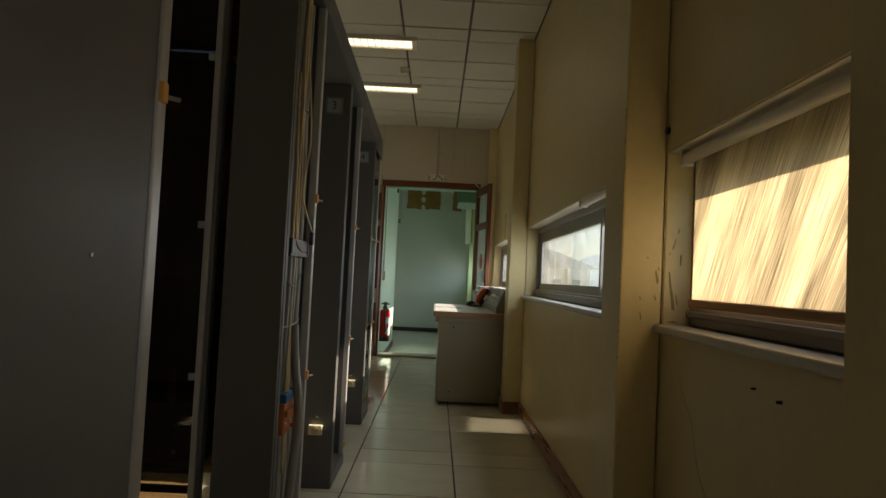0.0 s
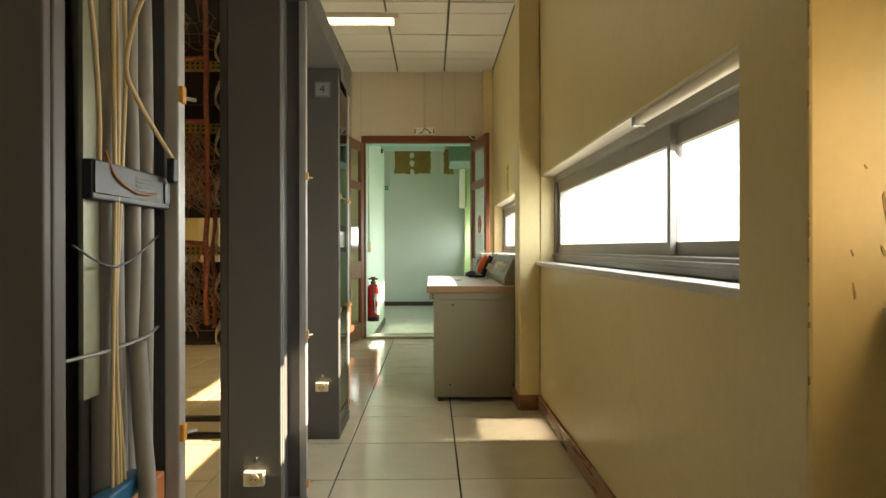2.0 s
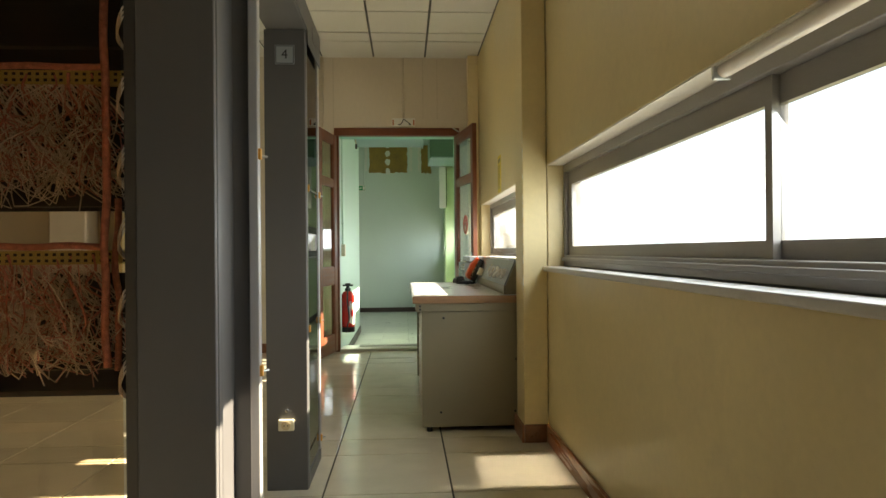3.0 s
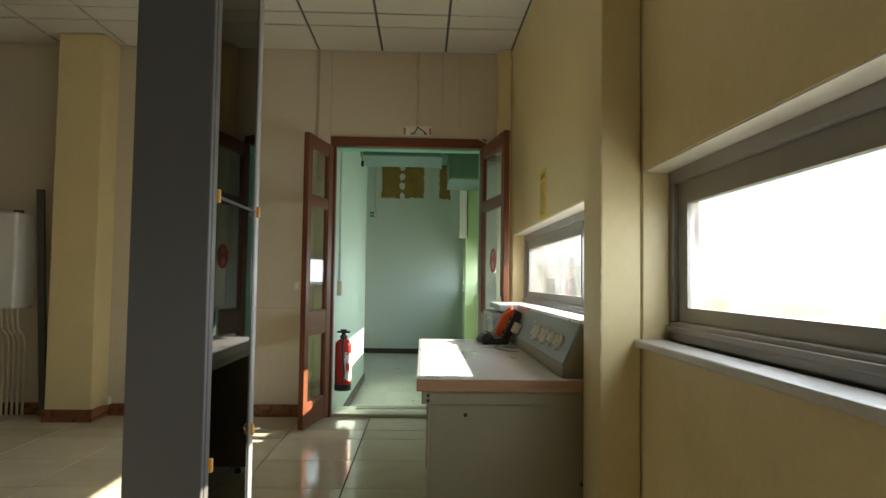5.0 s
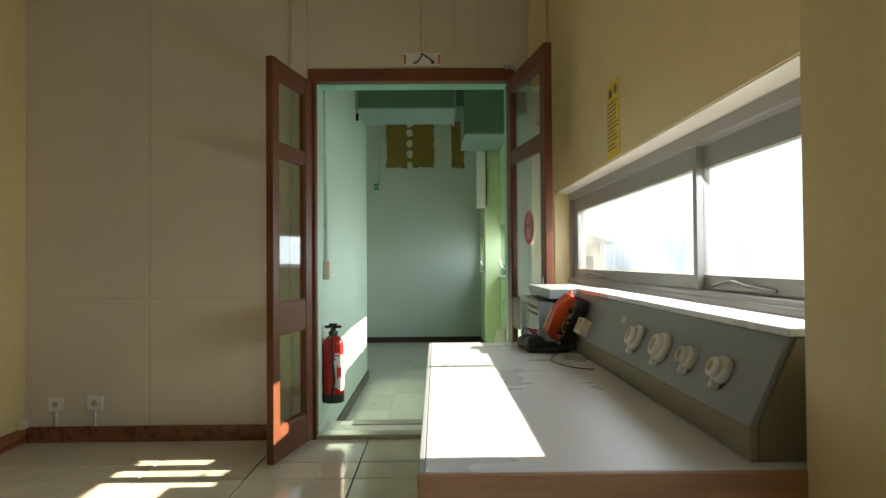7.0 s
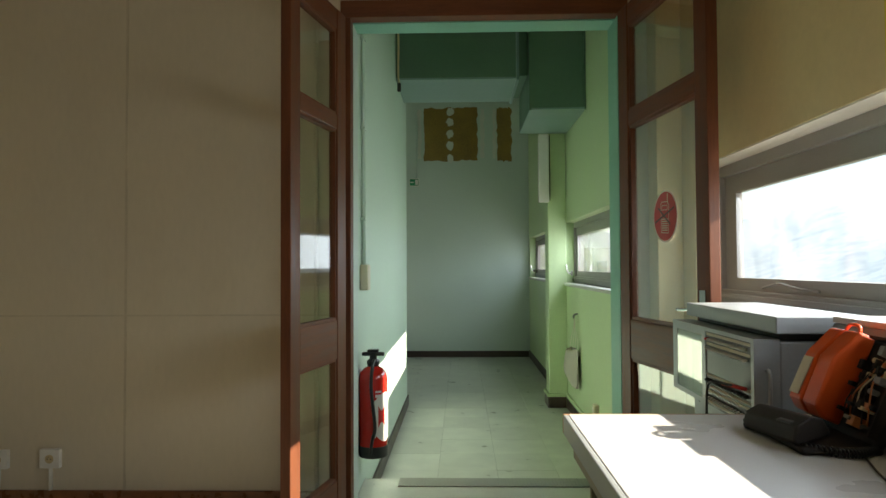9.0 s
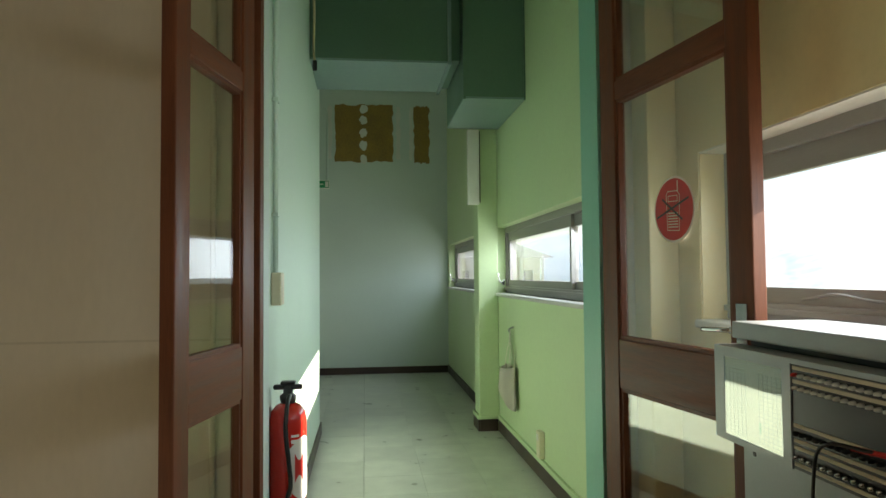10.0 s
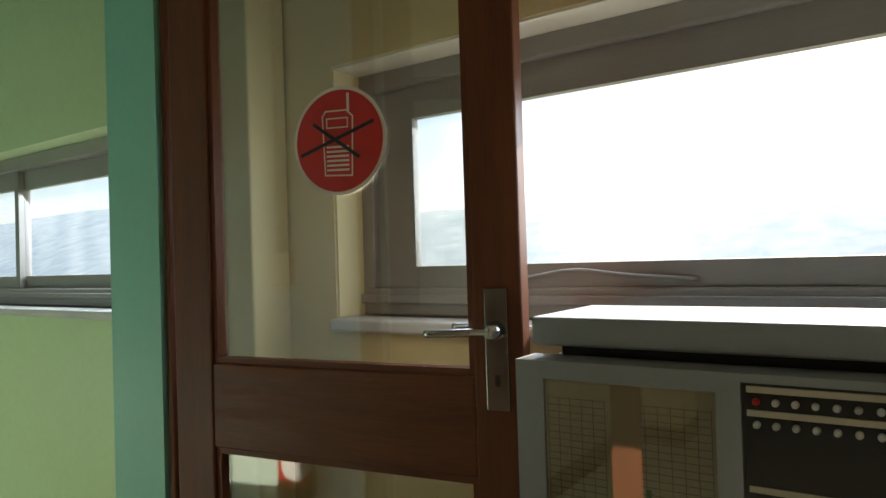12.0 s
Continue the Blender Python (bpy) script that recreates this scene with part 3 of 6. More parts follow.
for y0, y1 in ((3.367, 6.64), (6.89, 10.0), (1.87, 3.12)):
    structure("trim", box(WALL + 0.004, GLASS_X - 0.046, y1 - 0.006, y1 - 0.0005, SILL_Z + 0.002, HEAD_Z - 0.007), YELLOW, "yellow painted window reveal", "window reveal")
    # soffit: bounced light is put into a paler colour than the yellow sides
    structure("trim", box(WALL + 0.004, GLASS_X - 0.046, y0, y1, HEAD_Z - 0.006, HEAD_Z - 0.0005), REVEAL, "window reveal soffit, bounced light painted in as a paler tone", "window reveal")

# roller blind, lowered over the first window
blind = thing("roller_blind", "beige woven roller blind, lowered over the window", "roller blind", (0.975, 2.5, 1.57))
part("roller", sweep([(1.0, 1.9, 1.578), (1.0, 3.04, 1.578)], 0.02, 16, 1), WHITEPLASTIC, blind, "pale roller tube", True)
part("cloth", box(1.0155, 1.0168, 1.92, 3.012, 1.11, 1.576), BLIND, blind, "beige cloth with streaky weave and painted-in bands of sun and shadow")
part("bottom_bar", box(1.006, 1.026, 1.92, 3.025, 1.085, 1.112, 0.006), OAKEDGE, blind, "brown bottom bar")
part("side_bracket", box(0.978, 1.022, 3.045, 3.065, 1.553, 1.606, 0.003), WHITEPLASTIC, blind)
# roller blind, rolled up over the second window
blind = thing("roller_blind", "pale roller blind, rolled up under the window head", "roller blind", (0.975, 4.1, 1.57))
part("roller", sweep([(0.985, 3.4, 1.592), (0.985, 4.54, 1.592)], 0.02, 16, 1), STICKERPALE, blind, "rolled-up pale cloth", True)
b = part("side_bracket", box(0.96, 1.01, 4.55, 4.565, 1.57, 1.612, 0.003), STEEL, blind)
part("pin", sweep([(0.985, 4.535, 1.592), (0.985, 4.575, 1.592)], 0.006, 10, 1), STEEL, b, "", True)

# ---- double door between the room and the corridor ----
frame_ob = thing("door_frame", "dark mahogany frame round the open double door", "door frame", (0.07, FAR, 0), kind="structure")
part("jamb", box(DOOR_L - 0.05, DOOR_L, FAR - 0.02, FAR + 0.06, 0, DOOR_H, 0.004), MAHOGANY, frame_ob)
part("jamb", box(DOOR_R + 0.012, DOOR_R + 0.05, FAR - 0.02, FAR - 0.001, 0, DOOR_H, 0.004), MAHOGANY, frame_ob)
part("head", box(DOOR_L - 0.05, DOOR_R + 0.05, FAR - 0.02, FAR + 0.06, DOOR_H, DOOR_H + 0.085, 0.004), MAHOGANY_H, frame_ob)
structure("trim", boxes((DOOR_L - 0.05, DOOR_L, FAR + 0.061, FAR2 + 0.004, CFLOOR, DOOR_H - 0.006)), PALE, "pale mint door reveal", "door reveal")
structure("trim", boxes((DOOR_R, DOOR_R + 0.05, FAR + 0.0, FAR2 + 0.004, CFLOOR, DOOR_H - 0.006)), TURQUOISE, "turquoise painted door reveal", "door reveal")
structure("trim", boxes((DOOR_L - 0.05, DOOR_R + 0.05, FAR + 0.061, FAR2 + 0.004, DOOR_H - 0.005, DOOR_H + 0.084)), TURQUOISE, "turquoise painted door lintel", "door reveal")


def door_leaf(name, hinge, free, label, side, pane_glass):
    """A glazed leaf: stiles, rails and three panes, in its own axes: y from the hinge to the free edge."""
    d = Vector(free) - Vector(hinge)
    length = d.length
    leaf = thing(name, label, "door", (hinge[0], hinge[1], 0.0), math.degrees(math.atan2(d.y, d.x)) - 90, kind="structure")
    z0, z1, s, h = 0.025, 2.392, 0.105, 0.022
    e = length - 0.09
    for a in ((0, s), (e, length)):
        part("stile", box(-h, h, a[0], a[1], z0, z1, 0.004), MAHOGANY, leaf, local=True)
    rails = ((z0, 0.21), (0.765, 0.944), (1.825, 1.895), (z1 - 0.1, z1))
    for a, b in rails:
        part("rail", box(-h + 0.002, h - 0.002, s, e, a, b, 0.004), MAHOGANY_H, leaf, local=True)
    for (_, a), (b, _) in zip(rails, rails[1:]):
        p = part("pane", box(-0.003, 0.003, s, e, a, b), pane_glass, leaf, local=True)
        p.visible_shadow = False
        for y in (s, e - 0.012):
            part("glazing_bead", box(-0.014, 0.014, y, y + 0.012, a, b), MAHOGANY, p, local=True)
        for z in (a, b - 0.012):
            part("glazing_bead", box(-0.014, 0.014, s + 0.012, e - 0.012, z, z + 0.012), MAHOGANY_H, p, local=True)
    for z in (0.3, 1.2, 2.1):
        part("hinge", sweep([(side * 0.026, 0.0, z - 0.05), (side * 0.026, 0.0, z + 0.05)], 0.008, 8, 1), STEEL, leaf, "", True, local=True)
    return leaf, length


door_left, _ = door_leaf("door_1", (-0.64, 10.23), (-0.757, 9.65), "open narrow mahogany door leaf with glass panes", 1, DOORGLASS)
door_right, leaf_len = door_leaf("door_2", (0.701, 10.228), (0.828, 9.44), "open wide mahogany door leaf with a lever handle", -1, WIDEGLASS)
fy = leaf_len - 0.045
for sgn in (1, -1):
    pl = part("handle_plate", box(sgn * 0.0225, sgn * 0.027, fy - 0.021, fy + 0.021, 0.888, 1.098, 0.0015), PLATE, door_right, "chrome plate, mirrored dark put into its colour", local=True)
    part("rosette", lathe([(0.017, 0), (0.015, sgn * 0.02), (0.01, sgn * 0.035)], (sgn * 0.027, fy, 1.025), 0, 16), CHROME, pl, "", True, local=True)
    part("lever", sweep([(sgn * 0.055, fy, 1.025), (sgn * 0.062, fy - 0.03, 1.025), (sgn * 0.062, fy - 0.07, 1.023), (sgn * 0.06, fy - 0.12, 1.021)], 0.007, 10), CHROME, pl, "chrome lever", True, local=True)
    part("keyhole", box(sgn * 0.0275, sgn * 0.0285, fy - 0.004, fy + 0.004, 0.93, 0.95), BLACK, pl, local=True)
part("closer_arm", sweep([(0.03, 0.25, 2.40), (0.05, 0.1, 2.46), (0.02, 0.02, 2.47)], 0.008, 8, 3), STEEL, door_right, "", True, local=True)


def ring(r0, r1, x, n=48):
    bm = bmesh.new()
    a = [bm.verts.new((x, r0 * math.cos(i * math.tau / n), r0 * math.sin(i * math.tau / n))) for i in range(n)]
    b = [bm.verts.new((x, r1 * math.cos(i * math.tau / n), r1 * math.sin(i * math.tau / n))) for i in range(n)]
    for i in range(n):
        bm.faces.new((a[i], a[(i + 1) % n], b[(i + 1) % n], b[i]))
    return bm


def disc(r, x, n=48):
    bm = bmesh.new()
    bm.faces.new([bm.verts.new((x, r * math.cos(i * math.tau / n), r * math.sin(i * math.tau / n))) for i in range(n)])
    return bm


# round no-phone sticker on the wide leaf's middle pane
d = (Vector((0.828, 9.44)) - Vector((0.701, 10.228))).normalized()
turn = math.degrees(math.atan2(d.y, d.x)) - 90
sy = 0.43
at = Vector((0.701, 10.228)) + d * sy
stick = thing("sticker", "round red no-mobile-phone sticker on the door glass", "sticker", (at.x, at.y, 1.388), turn)
part("border", disc(0.107, 0.0042), STICKERPALE, stick, "pale orange rim", local=True)
part("field", disc(0.1, 0.0052), STICKERRED, stick, "red field", local=True)


def stroke(pts, w, x):
    bm = bmesh.new()
    for a, b in zip(pts, pts[1:]):
        a, b = Vector(a), Vector(b)
        u = (b - a).normalized() * (w / 2)
        v = Vector((-u.y, u.x))
        bm.faces.new([bm.verts.new((x, -q.x, q.y)) for q in (a - u - v, b + u - v, b + u + v, a - u + v)])
    return bm


# the telephone's outline: mirrored, as y runs towards the free edge
part("outline", stroke([(-0.03, -0.07), (0.032, -0.066), (0.036, 0.05), (0.028, 0.06), (-0.02, 0.058), (-0.034, 0.045), (-0.03, -0.07)], 0.003, 0.0062), STICKERPALE, stick, local=True)
part("outline", stroke([(-0.022, 0.025), (0.026, 0.027), (0.026, 0.045), (-0.022, 0.043), (-0.022, 0.025)], 0.0025, 0.0062), STICKERPALE, stick, local=True)
part("outline", stroke([(-0.024, 0.058), (-0.024, 0.088)], 0.006, 0.0062), STICKERPALE, stick, local=True)
for k in range(6):
    part("key_row", stroke([(-0.022, -0.058 + k * 0.009), (0.026, -0.056 + k * 0.009)], 0.004, 0.0062), STICKERPALE, stick, local=True)
part("cross", stroke([(-0.078, 0.03), (0.086, -0.022)], 0.007, 0.0068), BLACK, stick, "black cross stroke", local=True)
part("cross", stroke([(0.055, 0.036), (-0.045, -0.034)], 0.007, 0.0072), BLACK, stick, "black cross stroke", local=True)

# ---- the setting: corridor ----
structure("landing", box(-0.619, 0.80, FAR, FAR2 + 0.33, CFLOOR - 0.1, -0.004), VINYL, "low step down behind the threshold", "step")
structure("threshold", box(DOOR_L, DOOR_R, FAR - 0.02, FAR + 0.11, -0.003, 0.03, 0.008), THRESHOLD, "pale worn metal threshold", "threshold")
nosing = thing("stair_nosing", "grey ribbed nosing on the step edge", "stair nosing", (0.15, 10.75, -0.004))
part("plate", box(-0.42, 0.75, 10.69, 10.832, -0.003, 0.001), RIBBED, nosing)
for i in range(58):
    part("rib", box(-0.415 + i * 0.02, -0.405 + i * 0.02, 10.695, 10.827, 0.001, 0.0025), RIBBED, nosing)
cfloor = structure("floor_corridor", box(-3.2, CWALL, FAR2, CEND, CFLOOR - 0.2, CFLOOR - 0.006), JOINT, "sub-floor under worn vinyl tiles", "floor")
cells = [(CWALL, OUT, FAR2, CEND, CFLOOR - 0.2, SILL_Z - 0.03), (CWALL, OUT, FAR2, CEND, HEAD_Z, CCEIL), (CWALL, OUT, FAR2, 10.505, SILL_Z - 0.03, HEAD_Z),
         (CWALL, OUT, 13.74, 14.1, SILL_Z - 0.03, HEAD_Z), (CWALL, OUT, 17.15, CEND, SILL_Z - 0.03, HEAD_Z)]
structure("wall_corridor_east", boxes(*cells), LIME, "lime-green painted corridor wall with strip windows")
structure("pillar", box(0.785, CWALL - 0.003, 13.65, 13.9, CFLOOR, CCEIL, 0.006), LIME, "lime-green corridor pillar", "pillar")
structure("wall_corridor_west", box(-0.82, -0.62, FAR2, 13.75, CFLOOR - 0.2, CCEIL, 0.004), MINT, "pale mint painted corridor wall")
structure("wall_corridor_end", box(-3.2, OUT, CEND, CEND + 0.2, CFLOOR - 0.2, CCEIL), PALE, "pale mint end wall with bare plaster patches")
structure("wall_corridor_side", box(-3.4, -3.2, 13.55, CEND, CFLOOR - 0.2, CCEIL), PALE, "plain pale mint wall")
structure("wall_corridor_return", box(-3.2, -0.82, 13.55, 13.75, CFLOOR - 0.2, CCEIL), PALE, "plain pale mint wall")
structure("ceiling_corridor", box(-3.4, OUT, FAR2, CEND + 0.2, CCEIL, CCEIL + 0.2), PALE, "plain pale corridor ceiling", "ceiling")
window("window_4", 10.505, 13.74, [11.86], CWALL, LIME, "aluminium strip window in the green wall", 0.06)
window("window_5", 14.1, 17.15, [15.5], CWALL, LIME, "aluminium strip window at the corridor's end", 0.06)
for y in (13.64, 17.0):
    h = thing("window_handle", "chrome window latch on the frame", "window handle", (1.0, y, 1.12))
    part("base", box(1.0, 1.018, y - 0.015, y + 0.015, 1.09, 1.14, 0.003), CHROME, h)
    part("lever", sweep([(1.0, y, 1.11), (0.97, y - 0.01, 1.13), (0.955, y - 0.015, 1.2)], 0.009, 8), CHROME, h, "", True)
DK = "dark brown corridor baseboard"
baseboard(CWALL - 0.016, CWALL - 0.001, FAR2 + 0.331, 13.63, CFLOOR, DARKSKIRT, DK)
baseboard(CWALL - 0.016, CWALL - 0.001, 13.9, CEND, CFLOOR, DARKSKIRT, DK)
baseboard(0.769, 0.784, 13.634, 13.916, CFLOOR, DARKSKIRT, DK)
baseboard(0.785, CWALL - 0.017, 13.634, 13.649, CFLOOR, DARKSKIRT, DK)
baseboard(-0.619, -0.604, FAR2 + 0.331, 13.766, CFLOOR, DARKSKIRT, DK)
baseboard(-3.2, CWALL - 0.017, CEND - 0.016, CEND - 0.001, CFLOOR, DARKSKIRT, DK, 0.095)
# pale cable duct above the green wall's baseboard
trunk = thing("cable_trunking", "pale green cable trunking above the baseboard", "cable trunking", (0.97, 12, -0.07))
part("run", box(CWALL - 0.022, CWALL - 0.001, FAR2 + 0.331, 13.625, CFLOOR + 0.107, CFLOOR + 0.142, 0.003), LIME, trunk)
part("run", box(0.762, 0.7845, 13.626, 13.91, CFLOOR + 0.107, CFLOOR + 0.142, 0.003), LIME, trunk)
part("run", box(0.785, CWALL - 0.023, 13.628, 13.6485, CFLOOR + 0.107, CFLOOR + 0.142, 0.003), LIME, trunk)


def patch(x0, x1, z0, z1, seed):
    """A ragged area of bare plaster on the end wall."""
    rnd = random.Random(seed)
    pts = []
    n = 14
    for i in range(n):
        pts.append((x0 + (x1 - x0) * i / n, z0 + rnd.uniform(-0.016, 0.016)))
    for i in range(n):
        pts.append((x1 + rnd.uniform(-0.014, 0.014), z0 + (z1 - z0) * i / n))
    for i in range(n):
        pts.append((x1 - (x1 - x0) * i / n, z1 + rnd.uniform(-0.016, 0.016)))
    for i in range(n):
        pts.append((x0 + rnd.uniform(-0.014, 0.014), z1 - (z1 - z0) * i / n))
    bm = bmesh.new()
    bm.faces.new([bm.verts.new((x, CEND - 0.003, z)) for x, z in pts])
    return bm


solid("plaster_patch", patch(-0.64, 0.185, 2.815, 3.63, 3), OCHRE, "ragged bare ochre plaster patch on the end wall", "plaster patch", "plaster patches")
solid("plaster_patch", patch(0.49, 0.71, 2.8, 3.62, 5), OCHRE, "narrow ragged ochre plaster patch on the end wall", "plaster patch", "plaster patches")
for x0, x1, seed in ((0.23, 0.29, 6), (0.42, 0.47, 7), (-0.74, -0.68, 9)):
    solid("filler_smear", patch(x0, x1, 2.85, 3.61, seed), FILLER, "pale filler smear beside the bare plaster", "filler smear", "filler smears")
rnd = random.Random(8)
for i, z in enumerate((2.85, 3.05, 3.23, 3.41, 3.57)):
    bm = bmesh.new()
    bm.faces.new([bm.verts.new((-0.235 + math.cos(a) * (0.055 + rnd.uniform(-0.012, 0.012)), CEND - 0.006, z + math.sin(a) * (0.07 + rnd.uniform(-0.015, 0.015)))) for a in (k * math.tau / 14 for k in range(14))])
    solid("filler_spot", bm, FILLER, "white filler dab on the bare plaster", "filler spot", "filler dabs")

# air ducts under the corridor's ceiling
duct = thing("air_duct", "green painted sheet-metal duct crossing the corridor", "air duct", (0, 13.1, 2.79))
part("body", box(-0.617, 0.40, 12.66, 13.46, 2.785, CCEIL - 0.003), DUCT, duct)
part("underside", box(-0.617, 0.40, 12.665, 13.455, 2.77, 2.7845), DUCTPALE, duct, "pale blue-grey underside")
part("flange", box(0.401, 0.425, 12.63, 13.48, 2.75, CCEIL - 0.003, 0.004), DUCTPALE, duct)
part("connector", box(0.426, 0.497, 12.69, 13.45, 2.80, CCEIL - 0.003), DUCT, duct)
duct = thing("air_duct", "green sheet-metal duct drop beside the green wall", "air duct", (0.78, 13, 2.48))
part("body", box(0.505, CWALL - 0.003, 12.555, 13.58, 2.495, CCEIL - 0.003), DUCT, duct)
part("underside", box(0.505, CWALL - 0.003, 12.56, 13.575, 2.48, 2.4945), DUCTPALE, duct, "pale blue-grey underside")
for a in ((0.4985, 0.515), (CWALL - 0.014, CWALL - 0.003)):
    part("corner_angle", box(a[0], a[1], 12.541, 12.5545, 2.473, CCEIL - 0.003), DUCT, duct)

# ---- equipment racks along the aisle ----
RACK_TOP = 2.16


def socket_outlet(x, y, z, label, parent_group="wall sockets", hw=0.036, hh=0.026, body=None):
    """A square outlet with a round well and pins, facing -y."""
    s = thing("socket_outlet", label, "socket", (x, y, z), group=parent_group)
    part("plate", box(x - hw, x + hw, y - 0.026, y - 0.0005, z - hh, z + hh, 0.004), body or IVORY, s)
    part("well", lathe([(0.02, -0.0275), (0.0215, -0.0262)], (x, y, z), 1, 20), BEIGECABLE, s, "round well")
    for dx in (-0.008, 0.008):
        part("pin_hole", lathe([(0.003, -0.0285), (0.003, -0.0276)], (x + dx, y, z), 1, 8), BLACK, s)
    part("earth_pin", sweep([(x, y - 0.027, z + 0.01), (x, y - 0.036, z + 0.01)], 0.003, 8, 1), CHROME, s)
    return s


def clip(x, y, z, parent):
    c = part("clip", box(x - 0.004, x + 0.01, y - 0.011, y + 0.009, z - 0.017, z + 0.017, 0.003), YELLOWCLIP, parent, "orange plastic clip")
    part("screw", sweep([(x + 0.004, y + 0.012, z - 0.004), (x + 0.02, y + 0.03, z - 0.004)], 0.004, 8, 1), STEEL, c)
    return c


def rack_end(number, RX0, RX1, y0, y1, aisle):
    """The end cabinet of a rack row: sheet-metal post with a numbered face and a side towards the aisle."""
    names = {"panel": "closed side panel", "cables": "open side full of cables", "recess": "recessed grey side", "glass": "smoked glass side door"}
    r = thing("equipment_rack", f"dark grey rack end numbered {number} with {names[aisle]}", "equipment rack", ((RX0 + RX1) / 2, (y0 + y1) / 2, 0), group="rack row ends")
    part("end_panel", box(RX0, RX1 - 0.002, y0, y0 + 0.018, 0.0, RACK_TOP, 0.003), RACK, r, "grey enamelled end panel")
    part("corner_post", box(RX1 - 0.028, RX1, y0 + 0.019, y0 + 0.05, 0.0, RACK_TOP, 0.003), RACK, r)
    part("rear_post", box(RX1 - 0.03, RX1, y1 - 0.035, y1, 0.06, RACK_TOP, 0.004), ALU, r, "bare aluminium post")
    part("inner_wall", box(RX0, RX0 + 0.012, y0 + 0.019, y1, 0.0, RACK_TOP), RACK, r)
    part("rear_panel", box(RX0 + 0.013, RX1 - 0.031, y1 - 0.014, y1, 0.0, RACK_TOP), RACK, r)
    part("plinth", box(RX0 + 0.013, RX1 - 0.001, y0 + 0.051, y1 - 0.001, 0.0, 0.06, 0.003), RACK, r)
    for z in (0.12, 0.75, 1.42):
        clip(RX1 - 0.002, y1 - 0.022, z, r)
    if aisle == "panel":
        part("side_panel", box(RX1 - 0.016, RX1 - 0.004, y0 + 0.051, y1 - 0.036, 0.061, RACK_TOP - 0.002, 0.002), RACK, r, "closed grey side panel")
        for z in (0.7, 1.15, 1.6):
            part("screw", lathe([(0.004, -0.001), (0.003, 0.002)], (RX1 - 0.004, y0 + 0.3, z), 0, 8), STEEL, r)
    elif aisle == "glass":
        d = part("glass_door", box(RX1 - 0.012, RX1 - 0.006, y0 + 0.055, y1 - 0.037, 0.075, RACK_TOP - 0.03), SMOKED, r, "smoked glass door")
        part("glass_joint", box(RX1 - 0.0055, RX1 - 0.002, y0 + 0.055, y1 - 0.037, 1.417, 1.424), BLACK, d)
        for z in (0.75, 1.42):
            part("hinge_block", box(RX1 - 0.006, RX1 + 0.008, y0 + 0.045, y0 + 0.06, z - 0.017, z + 0.017, 0.003), YELLOWCLIP, d)
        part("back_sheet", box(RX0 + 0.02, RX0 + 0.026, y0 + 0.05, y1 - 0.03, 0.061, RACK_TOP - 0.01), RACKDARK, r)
    elif aisle == "recess":
        part("recessed_panel", box(RX1 - 0.09, RX1 - 0.082, y0 + 0.03, y1 - 0.015, 0.061, RACK_TOP - 0.005), RACK, r, "recessed grey panel")
        for z in (0.28, 0.33):
            part("knob", lathe([(0.012, 0), (0.012, 0.012), (0.006, 0.02)], (RX1 - 0.082, y0 + 0.22, z), 0, 12), STEEL, r)
    # number plate, outlet and lamp on the face
    px = RX0 + 0.097
    pl = part("number_plate", box(px - 0.045, px + 0.045, y0 - 0.004, y0 - 0.0005, 1.995, 2.085, 0.001), BOXGREY, r, "pale square number plate")
    for a in ((-0.042, -0.039, 1.998, 2.082), (0.039, 0.042, 1.998, 2.082), (-0.042, 0.042, 1.998, 2.001), (-0.042, 0.042, 2.079, 2.082)):
        part("border", box(px + a[0], px + a[1], y0 - 0.0048, y0 - 0.0041, a[2], a[3]), BLACK, pl)
    lettering(str(number), 0.062, BLACK, r, pose(px, y0 - 0.005, 2.04, 90, 0, 0))
    if number > 2:
        socket_outlet(RX0 + 0.093, y0, 0.31, "ivory socket outlet on the rack face", "rack sockets")
        k = thing("push_button", "small chrome button on the rack face", "push button", (RX0 + 0.093, y0, 0.37), group="rack buttons")
        part("collar", lathe([(0.008, -0.003), (0.01, 0)], (RX0 + 0.093, y0 - 0.0005, 0.372), 1, 12), CHROME, k)
        part("button", lathe([(0.004, -0.018), (0.006, -0.0035)], (RX0 + 0.093, y0, 0.372), 1, 10), CHROME, k)
    return r


RACKS = {1: (-0.46, -0.275, 1.45, 1.95, "panel"), 2: (-0.478, -0.29, 2.93, 3.42, "cables"), 3: (-0.508, -0.322, 4.42, 4.92, "recess"), 4: (-0.525, -0.333, 5.96, 6.44, "glass")}
RX0, RX1 = -0.51, -0.325
for n, row in RACKS.items():
    rack_end(n, *row)
beam = thing("rack_header", "long grey metal header above the rack ends", "rack header", ((RX0 + RX1) / 2, 4, RACK_TOP))
part("body", prism([(-0.45, 0.6), (-0.268, 0.6), (-0.336, 6.44), (-0.522, 6.44)], 2, RACK_TOP + 0.002, 2.268, 0.003), RACK, beam)
part("fascia", prism([(-0.2675, 0.6), (-0.26, 0.6), (-0.328, 6.44), (-0.3355, 6.44)], 2, RACK_TOP + 0.002, 2.274), RACK, beam, "folded grey fascia")
part("end_plate", box(-0.3265, -0.3225, 5.98, 6.43, 2.10, 2.27, 0.001), RACK, beam, "grey plate with a dark label over the glass door")
part("end_label", box(-0.322, -0.3205, 6.12, 6.26, 2.16, 2.22), BLACK, beam)

